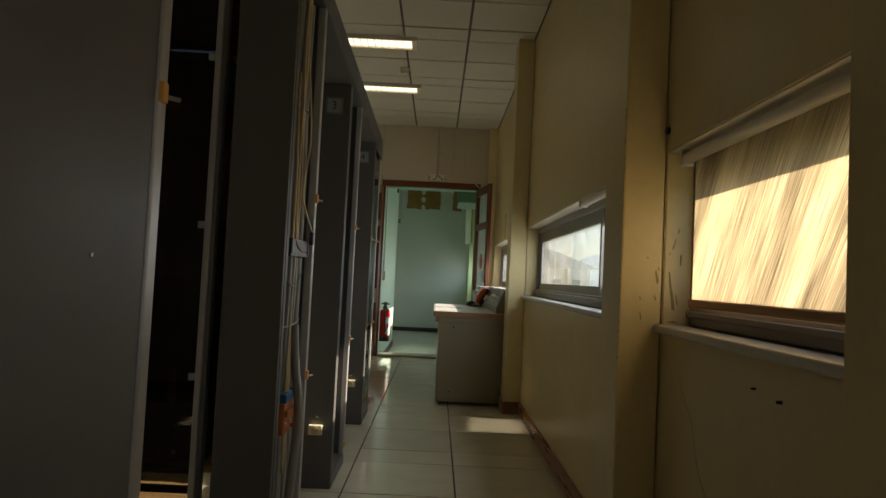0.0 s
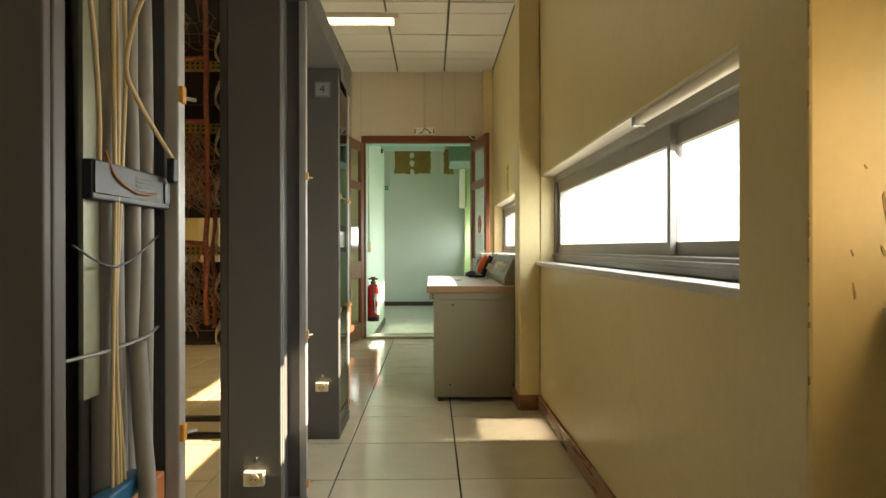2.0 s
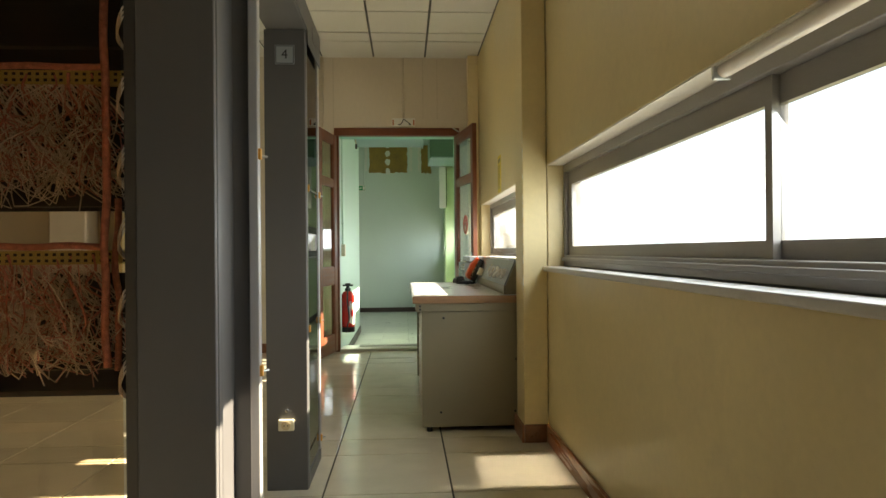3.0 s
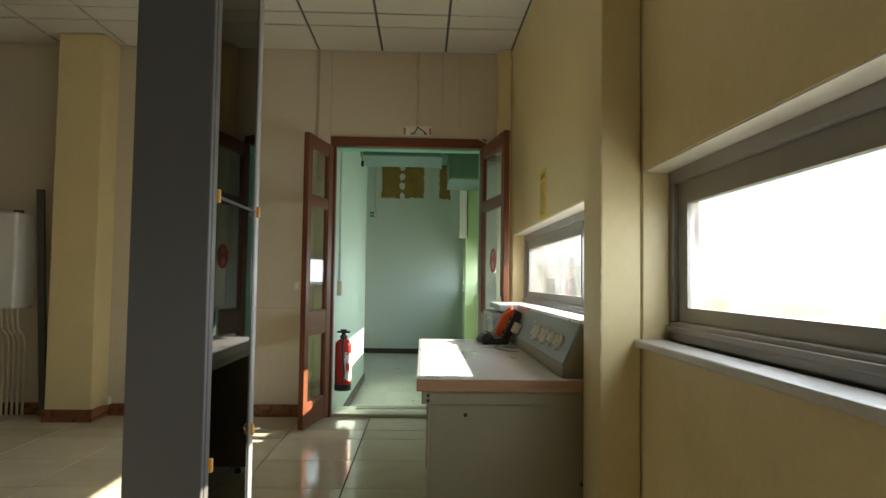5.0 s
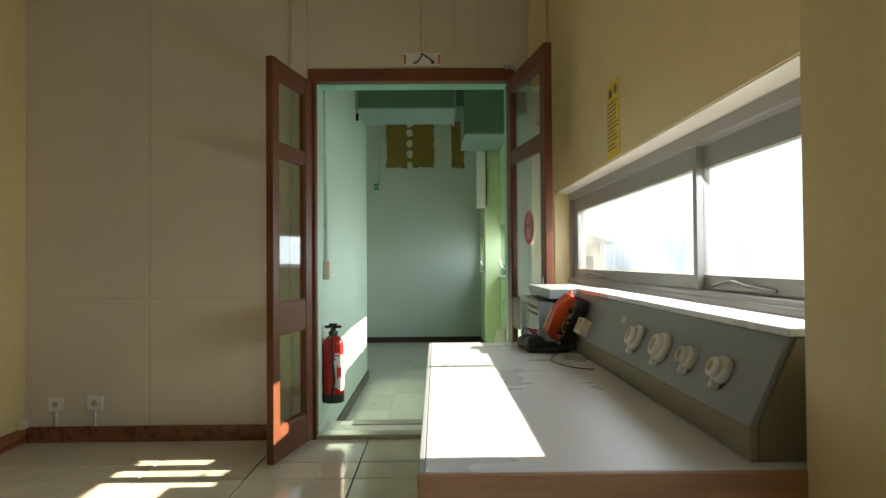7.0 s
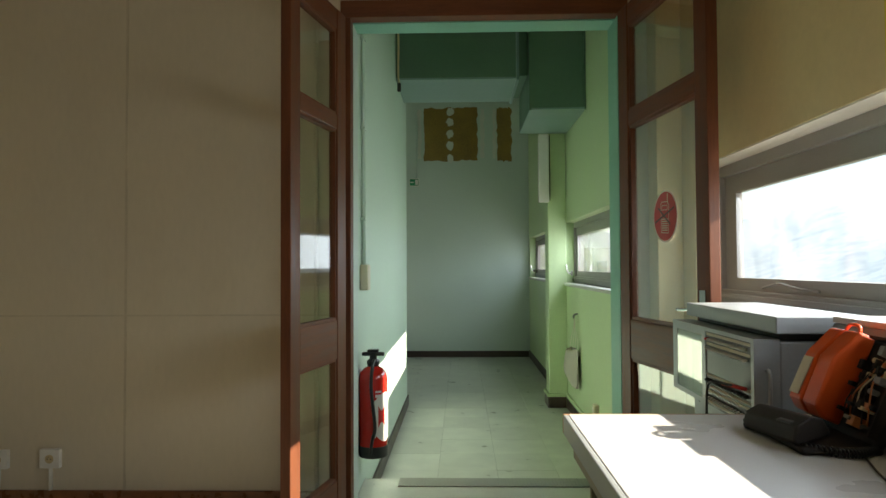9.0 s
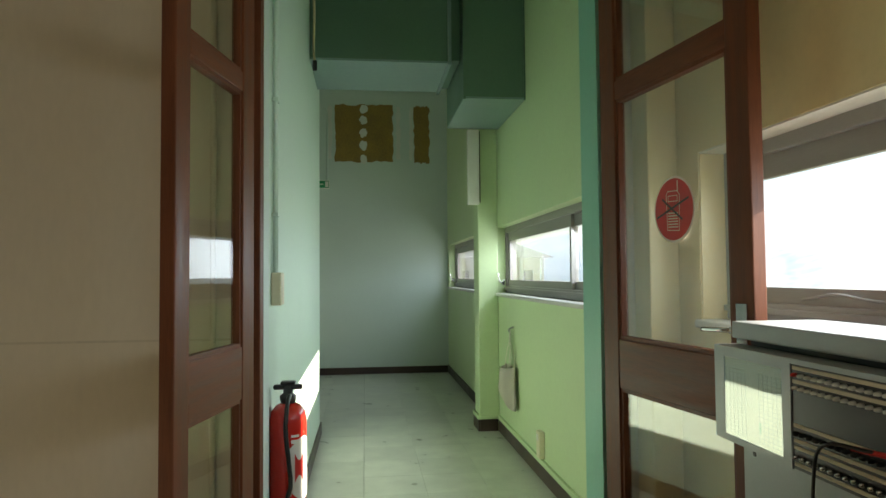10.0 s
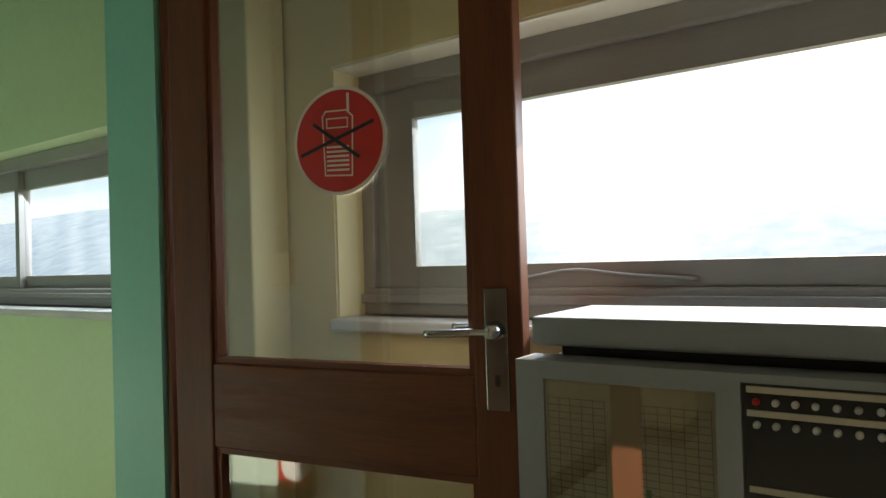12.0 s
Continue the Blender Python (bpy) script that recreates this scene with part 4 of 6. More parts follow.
# cables in the open side of rack 2
rnd = random.Random(21)
loom = thing("cable_loom", "bundle of grey and beige cables tied inside the rack", "cables", (-0.38, 3.2, 0.07))
for i in range(8):
    y = 3.178 + i * 0.026
    x = -0.352 if i % 2 else -0.34
    part("cable", sweep([(x + rnd.uniform(-0.005, 0.005), y + rnd.uniform(-0.007, 0.007), z) for z in (0.08, 0.4, 0.75, 1.1, 1.45, 1.8, 2.14)], 0.0145 if i % 3 else 0.0165, 10), GREYCABLE, loom, "grey sheathed cable", True)
for i in range(6):
    y = 3.185 + i * 0.035
    part("cable", sweep([(-0.375 + rnd.uniform(-0.005, 0.005), y + rnd.uniform(-0.01, 0.01), z) for z in (0.08, 0.6, 1.1, 1.6, 2.14)], 0.009, 8), GREYCABLE, loom, "grey sheathed cable", True)
for i in range(4):
    y = 3.16 + i * 0.008
    part("cable", sweep([(-0.311 + rnd.uniform(-0.004, 0.004), 3.16 + (y - 3.16) * w + rnd.uniform(-0.006, 0.006), z) for z, w in ((0.45, 0.4), (0.7, 1.2), (0.95, 0.5), (1.2, 0.9), (1.45, 1.4), (1.72, 0.5), (1.86, 1.5), (2.14, 2.2))], 0.0036, 8), BEIGECABLE, loom, "thin beige cable", True)
part("cable", sweep([(-0.318, 3.2, 2.0), (-0.305, 3.27, 1.75), (-0.297, 3.26, 1.6), (-0.295, 3.2, 1.5), (-0.295, 3.17, 1.41), (-0.295, 3.22, 1.365), (-0.294, 3.28, 1.33), (-0.29, 3.352, 1.287)], 0.0042, 8, 6), BEIGECABLE, loom, "loose beige cable", True)
part("cable", sweep([(-0.318, 3.13, 1.82), (-0.305, 3.07, 1.8), (-0.297, 3.035, 1.7), (-0.295, 3.04, 1.55), (-0.3, 3.075, 1.44), (-0.305, 3.1, 1.33), (-0.31, 3.11, 1.24)], 0.0042, 8, 6), BEIGECABLE, loom, "loose beige cable", True)
part("plug", box(-0.298, -0.282, 3.342, 3.366, 1.24, 1.288, 0.004), BLACK, loom, "black plug")
part("cable", sweep([(-0.28, 3.09, 0.25), (-0.272, 3.135, 0.45), (-0.272, 3.195, 0.66), (-0.3, 3.24, 0.8), (-0.315, 3.255, 0.95)], 0.0155, 10), GREYCABLE, loom, "loose grey cable", True)
for z in (0.95, 1.72):
    part("cable_tie", sweep([(-0.33, 3.04, z), (-0.316, 3.15, z), (-0.316, 3.29, z + 0.004), (-0.33, 3.38, z + 0.012)], 0.0032, 6), GREYCABLE, loom)
part("cable_tie", sweep([(-0.32, 3.05, 1.12), (-0.305, 3.16, 1.085), (-0.32, 3.36, 1.14)], 0.002, 6), BLACK, loom)
gear = thing("ballast_box", "metal ballast box strapped across the cables", "ballast box", (-0.34, 3.25, 1.17))
part("case", box(-0.322, -0.304, 3.08, 3.375, 1.19, 1.252, 0.003), BALLAST, gear)
part("dark_cover", box(-0.3035, -0.3005, 3.08, 3.2, 1.2, 1.25, 0.001), BLACK, gear, "black cover")
for i in range(6):
    part("text_bar", box(-0.3035, -0.303, 3.225, 3.33 - 0.02 * (i % 3), 1.2 + i * 0.0075, 1.203 + i * 0.0075), INK, gear)
part("socket", box(-0.3035, -0.3005, 3.345, 3.368, 1.2, 1.24, 0.001), BLACK, gear)
part("lead", sweep([(-0.305, 3.12, 1.27), (-0.298, 3.14, 1.23), (-0.298, 3.22, 1.21), (-0.299, 3.3, 1.215)], 0.002, 6), COPPER, gear, "reddish lead", True)
block = thing("terminal_block", "orange terminal block with a blue connector", "terminal block", (-0.35, 3.25, 0.5))
part("body", box(-0.33, -0.3, 3.1, 3.34, 0.59, 0.694, 0.005), COPPER, block)
part("ledge", box(-0.2995, -0.288, 3.1, 3.24, 0.652, 0.672, 0.003), COPPER, block)
part("ledge", box(-0.2995, -0.286, 3.2, 3.3, 0.596, 0.612, 0.003), COPPER, block)
part("connector", box(-0.326, -0.296, 3.1, 3.25, 0.696, 0.727, 0.004), BLUE, block, "blue connector")
for i in range(4):
    part("terminal", box(-0.2995, -0.293, 3.1 + i * 0.065, 3.122 + i * 0.065, 0.618, 0.632, 0.002), IVORY, block)
plate = solid("mounting_plate", box(-0.337, -0.329, 3.1, 3.15, 0.88, 2.13, 0.001), STRIPPLATE, "olive passivated metal mounting plate in the rack", "mounting plate")


# ---- rack rows behind the end cabinets ----
def rack_row(y0, label, glazed):
    r = thing("distribution_frame", label, "distribution frame", (-1.4, y0 + 0.25, 0))
    x1, x0 = RX0 - 0.004, -2.6
    for x in (x1 - 0.03, -1.52, x0):
        part("upright", box(x, x + 0.03, y0 + 0.01, y0 + 0.045, 0.0, RACK_TOP, 0.003), RACK, r)
        part("upright", box(x, x + 0.03, y0 + 0.42, y0 + 0.45, 0.0, RACK_TOP, 0.003), RACK, r)
    part("top_rail", box(x0, x1, y0 + 0.01, y0 + 0.45, RACK_TOP + 0.002, RACK_TOP + 0.06), RACK, r)
    for z in (0.44, 0.5):
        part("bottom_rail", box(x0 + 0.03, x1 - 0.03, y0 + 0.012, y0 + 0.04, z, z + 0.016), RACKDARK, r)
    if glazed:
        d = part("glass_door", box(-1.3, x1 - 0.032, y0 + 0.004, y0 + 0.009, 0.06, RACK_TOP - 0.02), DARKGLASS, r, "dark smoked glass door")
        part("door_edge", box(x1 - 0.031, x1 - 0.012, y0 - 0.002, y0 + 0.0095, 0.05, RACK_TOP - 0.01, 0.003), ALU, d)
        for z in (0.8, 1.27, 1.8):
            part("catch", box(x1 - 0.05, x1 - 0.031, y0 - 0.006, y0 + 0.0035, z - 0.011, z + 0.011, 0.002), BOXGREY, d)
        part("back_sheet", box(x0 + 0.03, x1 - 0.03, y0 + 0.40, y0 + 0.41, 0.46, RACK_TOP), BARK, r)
        part("cross_bar", box(x0 + 0.03, x1 - 0.03, y0 + 0.38, y0 + 0.412, 0.415, 0.455), OAKEDGE, r, "brown wooden bar")
        part("inner_post", box(-0.745, -0.722, y0 + 0.3, y0 + 0.32, 0.42, 0.78), OAKEDGE, r, "brown wooden post")
        part("inner_rail", box(x0 + 0.03, -0.746, y0 + 0.3, y0 + 0.315, 0.595, 0.61), OAKEDGE, r, "brown wooden rail")
        part("pale_conduit", sweep([(-0.97, y0 + 0.34, 0.7), (-0.95, y0 + 0.34, 1.0), (-0.94, y0 + 0.34, 1.3)], 0.009, 8), GREYCABLE, r, "", True)
        for k, (xa, za) in enumerate(((-1.2, 0.6), (-1.0, 0.58), (-0.98, 0.57), (-0.78, 0.6))):
            part("wire_loop", sweep([(xa, y0 + 0.31, za), (xa - 0.03, y0 + 0.3, za - 0.05), (xa - 0.01, y0 + 0.3, za - 0.1), (xa + 0.03, y0 + 0.31, za - 0.08)], 0.003, 6), COPPER if k == 3 else BEIGECABLE, r, "", True)
        for z in (0.45, 0.85, 1.25, 1.6, 1.85):
            part("shelf_rail", box(x0 + 0.03, x1 - 0.03, y0 + 0.2, y0 + 0.22, z, z + 0.02), STRIP if z in (0.45, 1.85) else RACKDARK, r)
        q = random.Random(4)
        for i in range(16):
            x, z = -0.6 - (i % 4) * 0.16, 0.5 + (i // 4) * 0.4
            part("relay_module", box(x - 0.05, x + 0.05, y0 + 0.16, y0 + 0.3, z, z + q.uniform(0.14, 0.28), 0.004), (RACKDARK, BARK, RACKDARK, MAHOGANY, BARK)[i % 5], r)
    return r


rack_row(2.93, "dark equipment bay behind a smoked glass door", True)
bay = rack_row(4.43, "open wiring bay with terminal strips and tangled jumpers", False)
# near-black sheets added behind the wiring give the bay its dark depth
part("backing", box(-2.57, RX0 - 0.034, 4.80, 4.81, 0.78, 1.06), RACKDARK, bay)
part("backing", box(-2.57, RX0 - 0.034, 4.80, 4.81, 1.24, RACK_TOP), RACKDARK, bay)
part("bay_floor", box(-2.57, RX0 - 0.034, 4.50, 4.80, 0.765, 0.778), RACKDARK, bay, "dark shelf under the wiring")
d = part("glass_door", box(-1.9, RX0 - 0.036, 4.43, 4.433, 0.06, RACK_TOP - 0.02), BROWNGLASS, bay, "brown tinted glass door")
d.visible_shadow = False
for z in (1.24, 1.66, 1.9):
    part("cross_rail", box(-2.57, RX0 - 0.034, 4.60, 4.63, z, z + 0.022), RACKDARK, bay)
for z in (1.09, 1.53, 1.755):
    s = part("terminal_strip", box(-1.7, RX0 - 0.034, 4.475, 4.50, z, z + 0.034, 0.002), STRIP, bay, "yellowed terminal strip")
    bm = bmesh.new()
    for i in range(62):
        for dz in (0.006, 0.021):
            add_box(bm, -1.69 + i * 0.0185, -1.682 + i * 0.0185, 4.4735, 4.4746, z + dz, z + dz + 0.007)
    part("pin_field", bm, BLACK, s)
    part("harness", sweep([(-1.5 + 0.09 * k, 4.472 + rnd.uniform(-0.004, 0.004), z + 0.043 + rnd.uniform(-0.004, 0.004)) for k in range(11)], 0.0085, 8, 3), PINKWIRE, bay, "laced pink wire harness", True)
part("harness", sweep([(-0.597 + rnd.uniform(-0.004, 0.004), 4.462, 2.14 - k * 0.1) for k in range(14)], 0.0095, 8, 3), PINKWIRE, bay, "laced pink wire harness", True)
part("harness", sweep([(-0.575 + rnd.uniform(-0.006, 0.006), 4.475, 1.25 - k * 0.06) for k in range(8)], 0.008, 8, 3), PINKWIRE, bay, "laced dark red wire harness", True)
for i in range(9):
    x = -0.64 - i * 0.045 + rnd.uniform(-0.012, 0.012)
    for top, drop in ((1.555, rnd.uniform(0.1, 0.24)), (1.115, rnd.uniform(0.12, 0.26))):
        part("harness", sweep([(x + rnd.uniform(-0.012, 0.012) * k, 4.474 + rnd.uniform(-0.008, 0.01), top - drop * k / 4) for k in range(5)], rnd.uniform(0.0025, 0.005), 6, 3, ends=(1.0, 0.4)), PINKWIRE, bay, "", True)


def jumpers(z_top, z_bot, count, material, seed, name):
    """Loose jumper wires that sag from a strip and curl over one another."""
    q = random.Random(seed)
    bm = bmesh.new()
    for _ in range(count):
        x = q.uniform(-1.45, -0.63)
        pts = [(x, 4.478, z_top)]
        for k in range(5):
            x += q.uniform(-0.07, 0.07)
            depth = min(1.0, 0.25 + 0.17 * k + q.uniform(-0.1, 0.1))
            pts.append((min(-0.54, max(-1.6, x)), 4.475 + q.uniform(-0.02, 0.14), z_top + (z_bot - z_top) * depth * q.uniform(0.7, 1.0)))
        if q.random() < 0.6:
            pts.append((pts[-1][0] + q.uniform(-0.12, 0.12), 4.49, pts[-1][2] + q.uniform(0.03, 0.16)))
        sweep(pts, 0.0016, 4, 3, bm)
    ob = part(name, bm, material, bay, smooth=True)
    return tagged(ob, kind="stuff")


jumpers(1.53, 1.22, 260, WHITEWIRE, 1, "jumper_wire")
jumpers(1.53, 1.24, 120, ROSEWIRE, 2, "jumper_wire")
jumpers(1.09, 0.785, 280, WHITEWIRE, 3, "jumper_wire")
jumpers(1.09, 0.79, 120, ROSEWIRE, 4, "jumper_wire")
jumpers(2.05, 1.80, 60, ROSEWIRE, 5, "jumper_wire")
for i in range(7):
    z = 0.86 + i * 0.17
    for k in range(3):
        part("cable_end", sweep([(-0.525, 4.46, z + 0.012 * k), (-0.545, 4.44, z - 0.03 + 0.012 * k), (-0.562, 4.45, z - 0.075 + 0.01 * k), (-0.55, 4.47, z - 0.1)], 0.0026, 6), WHITEWIRE, bay, "white cable end", True)

# ---- desk with its console ----
DX0, DX1, DY1, DZ = 0.17, 0.94, 8.66, 0.838
DESK_Y0 = 6.885
desk = thing("desk", "grey switchboard desk with white laminate top and wood edge", "desk", (0.5, 7.8, 0))
part("tabletop", box(DX0 + 0.012, DX1, DESK_Y0 + 0.012, 7.9, DZ - 0.045, DZ, 0.002), LAMINATE, desk, "white laminate board")
part("tabletop", box(DX0 + 0.012, DX1, 7.904, DY1 - 0.012, DZ - 0.045, DZ, 0.002), LAMINATE, desk, "white laminate board")
part("edge_strip", box(DX0, DX1, DESK_Y0 - 0.002, DESK_Y0 + 0.0115, DZ - 0.046, DZ - 0.001, 0.002), OAKEDGE, desk, "light wood edge strip")
part("edge_strip", box(DX0, DX0 + 0.0115, DESK_Y0 + 0.012, DY1 - 0.012, DZ - 0.046, DZ - 0.001, 0.002), BOXGREY, desk, "grey metal edge strip")
part("edge_strip", box(DX0, DX1, DY1 - 0.0115, DY1, DZ - 0.046, DZ - 0.001, 0.002), OAKEDGE, desk, "light wood edge strip")
part("apron", box(0.19, DX1, DESK_Y0 + 0.012, DESK_Y0 + 0.03, DZ - 0.096, DZ - 0.047, 0.002), DESKGREY, desk)
part("apron", box(0.19, 0.205, DESK_Y0 + 0.031, DY1 - 0.03, DZ - 0.096, DZ - 0.047, 0.002), DESKGREY, desk)
part("end_panel", box(0.225, DX1 - 0.03, DESK_Y0 + 0.022, DESK_Y0 + 0.04, 0.03, DZ - 0.097, 0.003), DESKGREY, desk, "grey end panel")
part("end_panel", box(0.225, DX1 - 0.03, DY1 - 0.06, DY1 - 0.04, 0.03, DZ - 0.047, 0.003), DESKGREY, desk, "grey end panel")
part("back_panel", box(DX1 - 0.029, DX1 - 0.015, DESK_Y0 + 0.022, DY1 - 0.04, 0.03, DZ - 0.047), DESKGREY, desk)
part("divider", box(0.24, DX1 - 0.03, 7.74, 7.76, 0.03, DZ - 0.097), DESKGREY, desk)
side = part("louvred_panel", box(0.235, 0.25, DESK_Y0 + 0.041, 7.739, 0.03, DZ - 0.097), DESKGREY, desk, "grey louvred side panel")
for i in range(12):
    z = 0.12 + i * 0.048
    part("louvre", prism([(0.22, z), (0.2345, z + 0.022), (0.2345, z + 0.03)], 1, 7.02, 7.67), DESKGREY, side)
for x, z in ((0.34, 0.12), (0.80, 0.12), (0.81, 0.44), (0.36, 0.70), (0.86, 0.69)):
    part("screw", lathe([(0.007, -0.004), (0.008, 0)], (x, DESK_Y0 + 0.0215, z), 1, 10), BLACK, desk)
for z in (0.755, 0.775):
    part("screw", lathe([(0.006, -0.003), (0.007, 0)], (0.215, DESK_Y0 + 0.0115, z), 1, 10), BLACK, desk)
for x in (0.27, 0.85):
    for y in (DESK_Y0 + 0.05, DY1 - 0.08):
        part("foot", lathe([(0.02, 0), (0.018, 0.03)], (x, y, 0), 2, 12), BLACK, desk)

con = thing("desk_console", "sloping blue-grey console with sockets on the desk", "console", (0.84, 7.8, DZ))
CY0, CY1 = 6.93, 8.66
part("front_board", box(0.738, 0.752, CY0, CY1, DZ + 0.001, 0.895, 0.002), DESKGREY, con, "olive front board")
part("sloping_panel", prism([(0.74, 0.8955), (0.753, 0.8955), (0.822, 1.05), (0.809, 1.05)], 1, CY0 + 0.008, CY1, 0.0015), PANELGREY, con, "blue-grey sloping panel")
part("end_cheek", prism([(0.753, DZ + 0.001), (0.92, DZ + 0.001), (0.92, 1.05), (0.8225, 1.05), (0.7535, 0.8955)], 1, CY0, CY0 + 0.012), DESKGREY, con, "olive end cheek")
part("top_board", box(0.806, 0.925, CY0, CY1, 1.051, 1.066, 0.003), LAMINATE, con, "white top board")


def on_slope(z):
    return 0.74 + (z - 0.8955) * (0.069 / 0.1545)


def round_socket(y, z, r, label):
    x = on_slope(z)
    s = thing("round_socket", label, "socket", (x, y, z), group="console sockets")
    tilt = Matrix.Translation((x - 0.001, y, z)) @ Euler((0, radians(24), 0)).to_matrix().to_4x4()

    def lay(name, bm, mat, lab=""):
        bm.transform(tilt)
        return part(name, bm, mat, s, lab, True)

    lay("base", lathe([(r, 0), (r, -0.012), (r * 0.9, -0.018)], (0, 0, 0), 0, 20), WHITEPLASTIC)
    lay("collar", lathe([(r * 0.72, -0.018), (r * 0.72, -0.03), (r * 0.6, -0.033)], (0, 0, 0), 0, 20), WHITEPLASTIC)
    lay("well", lathe([(r * 0.45, -0.0332), (r * 0.45, -0.034)], (0, 0, 0), 0, 16), BEIGECABLE)
    lay("cable_lug", box(-0.02, -0.002, -0.009, 0.009, -r - 0.014, -r + 0.006, 0.004), WHITEPLASTIC)
    return s


for y, r in ((7.66, 0.036), (7.45, 0.038), (7.27, 0.026), (7.1, 0.028)):
    round_socket(y, 0.965, r, "white round socket on the console" if r > 0.03 else "small white round socket on the console")
jb = thing("junction_box", "ivory junction box on the console panel", "junction box", (0.77, 8.24, 0.91))
tilt = Matrix.Translation((on_slope(0.935) - 0.001, 8.24, 0.935)) @ Euler((0, radians(24), 0)).to_matrix().to_4x4()
for nm, bm, mt in (("case", box(-0.035, 0, -0.045, 0.045, -0.03, 0.03, 0.004), IVORY), ("mark", box(-0.0362, -0.0352, -0.02, -0.005, 0.012, 0.024), RED), ("slot", box(-0.0362, -0.0352, 0.02, 0.024, -0.015, 0.012), BLACK), ("slot", box(-0.0362, -0.0352, -0.024, -0.02, -0.015, 0.012), BLACK)):
    bm.transform(tilt)
    part(nm, bm, mt, jb)

tag = thing("paper_label", "small white label stuck on the console panel", "label", (on_slope(1.0), 7.86, 1.0))
bm = box(-0.0018, -0.0006, -0.022, 0.022, -0.011, 0.011)
bm.transform(Matrix.Translation((on_slope(1.0) - 0.0004, 7.86, 1.0)) @ Euler((0, radians(24), 0)).to_matrix().to_4x4())
part("sheet", bm, PAPER, tag)

# test telephone leaning on the console
tel = thing("test_telephone", "orange and black telephone set leaning on the console", "telephone", (0.66, 8.42, DZ))
lean = Matrix.Translation((0.668, 8.42, DZ + 0.004)) @ Euler((0, radians(24), 0)).to_matrix().to_4x4() @ Matrix.Scale(0.93, 4)
shell = [(-0.055, 0.05), (-0.03, 0.03), (0.01, 0.03), (0.01, 0.235), (-0.028, 0.235), (-0.058, 0.16)]
for nm, bm, mt, lb in (
    ("housing", prism(shell, 1, 0.005, 0.065, 0.006), ORANGE, "orange plastic housing"),
    ("housing", prism(shell, 1, 0.07, 0.125, 0.006), ORANGE, "orange plastic housing"),
    ("base_shell", box(0.012, 0.032, -0.125, 0.13, 0.012, 0.235, 0.01), MATTEBLACK, "black base shell"),
    ("shell_rim", boxes((-0.012, 0.0115, -0.125, -0.119, 0.03, 0.235), (-0.012, 0.0115, -0.118, -0.002, 0.229, 0.235)), MATTEBLACK, "raised black rim"),
    ("white_label", box(-0.0605, -0.0585, 0.08, 0.118, 0.06, 0.15), PAPER, "white label"),
    ("carry_loop", sweep([(-0.02, 0.02, 0.236), (-0.022, 0.03, 0.248), (-0.022, 0.06, 0.25), (-0.02, 0.075, 0.236)], 0.004, 8), ORANGE, "orange loop"),
):
    bm.transform(lean)
    part(nm, bm, mt, tel, lb)
q = random.Random(12)
for i in range(34):
    a, b, c = q.uniform(-0.11, -0.012), q.uniform(0.035, 0.2), q.uniform(0.004, 0.02)
    if i % 3 == 2:
        bm = lathe([(0.006, 0.0115), (0.006, -c), (0.004, -c - 0.002)], (0, a, b), 0, 10)
    else:
        bm = box(-c, 0.0115, a, a + q.uniform(0.006, 0.022), b, b + q.uniform(0.006, 0.022), 0.0015)
    bm.transform(lean)
    part("component", bm, (MATTEBLACK, RACKDARK, COPPER, MATTEBLACK, BEIGECABLE, RACKDARK, GREYCABLE, MATTEBLACK)[i % 8], tel)
for i in range(5):
    bm = sweep([(-0.004, -0.02 - 0.02 * i, 0.05), (-0.02, -0.03 - 0.015 * i, 0.09 + 0.01 * i), (-0.012, -0.05 - 0.01 * i, 0.15), (0.002, -0.03 - 0.018 * i, 0.19)], 0.0017, 5)
    bm.transform(lean)
    part("wire", bm, (BLACK, COPPER, BEIGECABLE)[i % 3], tel, "", True)
part("foot_tray", box(0.55, 0.70, 8.30, 8.56, DZ + 0.001, DZ + 0.014, 0.006), MATTEBLACK, tel, "black foot tray")
hs = thing("handset", "black boxy handset lying before the orange set", "handset", (0.57, 8.42, DZ))
slab = prism([(-0.046, 0.0), (0.044, 0.0), (0.05, 0.012), (0.04, 0.034), (0.012, 0.046), (-0.03, 0.036), (-0.05, 0.014)], 1, -0.125, 0.125, 0.006)
for v in slab.verts:
    v.co.z += 0.012 * (abs(v.co.y) / 0.125) ** 2 * (1 if v.co.z > 0.02 else 0)
slab.transform(Matrix.Translation((0.577, 8.42, DZ + 0.015)) @ Euler((radians(-4), radians(-14), radians(6))).to_matrix().to_4x4() @ Matrix.Scale(0.76, 4))
part("shell", slab, MATTEBLACK, hs, "scuffed black shell")
pad = box(-0.03, 0.008, -0.1, -0.03, 0.036, 0.05, 0.004)
pad.transform(Matrix.Translation((0.577, 8.42, DZ + 0.015)) @ Euler((radians(-4), radians(-14), radians(6))).to_matrix().to_4x4() @ Matrix.Scale(0.76, 4))
part("ear_pad", pad, BLACK, hs)
coil = []
for i in range(150):
    s = i / 149
    c = Vector((0.56 + 0.15 * s, 8.335 - 0.05 * math.sin(s * 3.1), DZ + 0.011))
    coil.append(c + Vector((0, math.cos(i * 1.05) * 0.008, math.sin(i * 1.05) * 0.008)))
part("coiled_cord", sweep(coil, 0.0022, 5, 1), BLACK, hs, "coiled black cord", True)
part("lead", sweep([(0.66, 8.3, DZ + 0.003), (0.6, 8.1, DZ + 0.003), (0.64, 7.95, DZ + 0.003), (0.7, 7.9, DZ + 0.003)], 0.002, 5), BLACK, hs, "thin black lead", True)

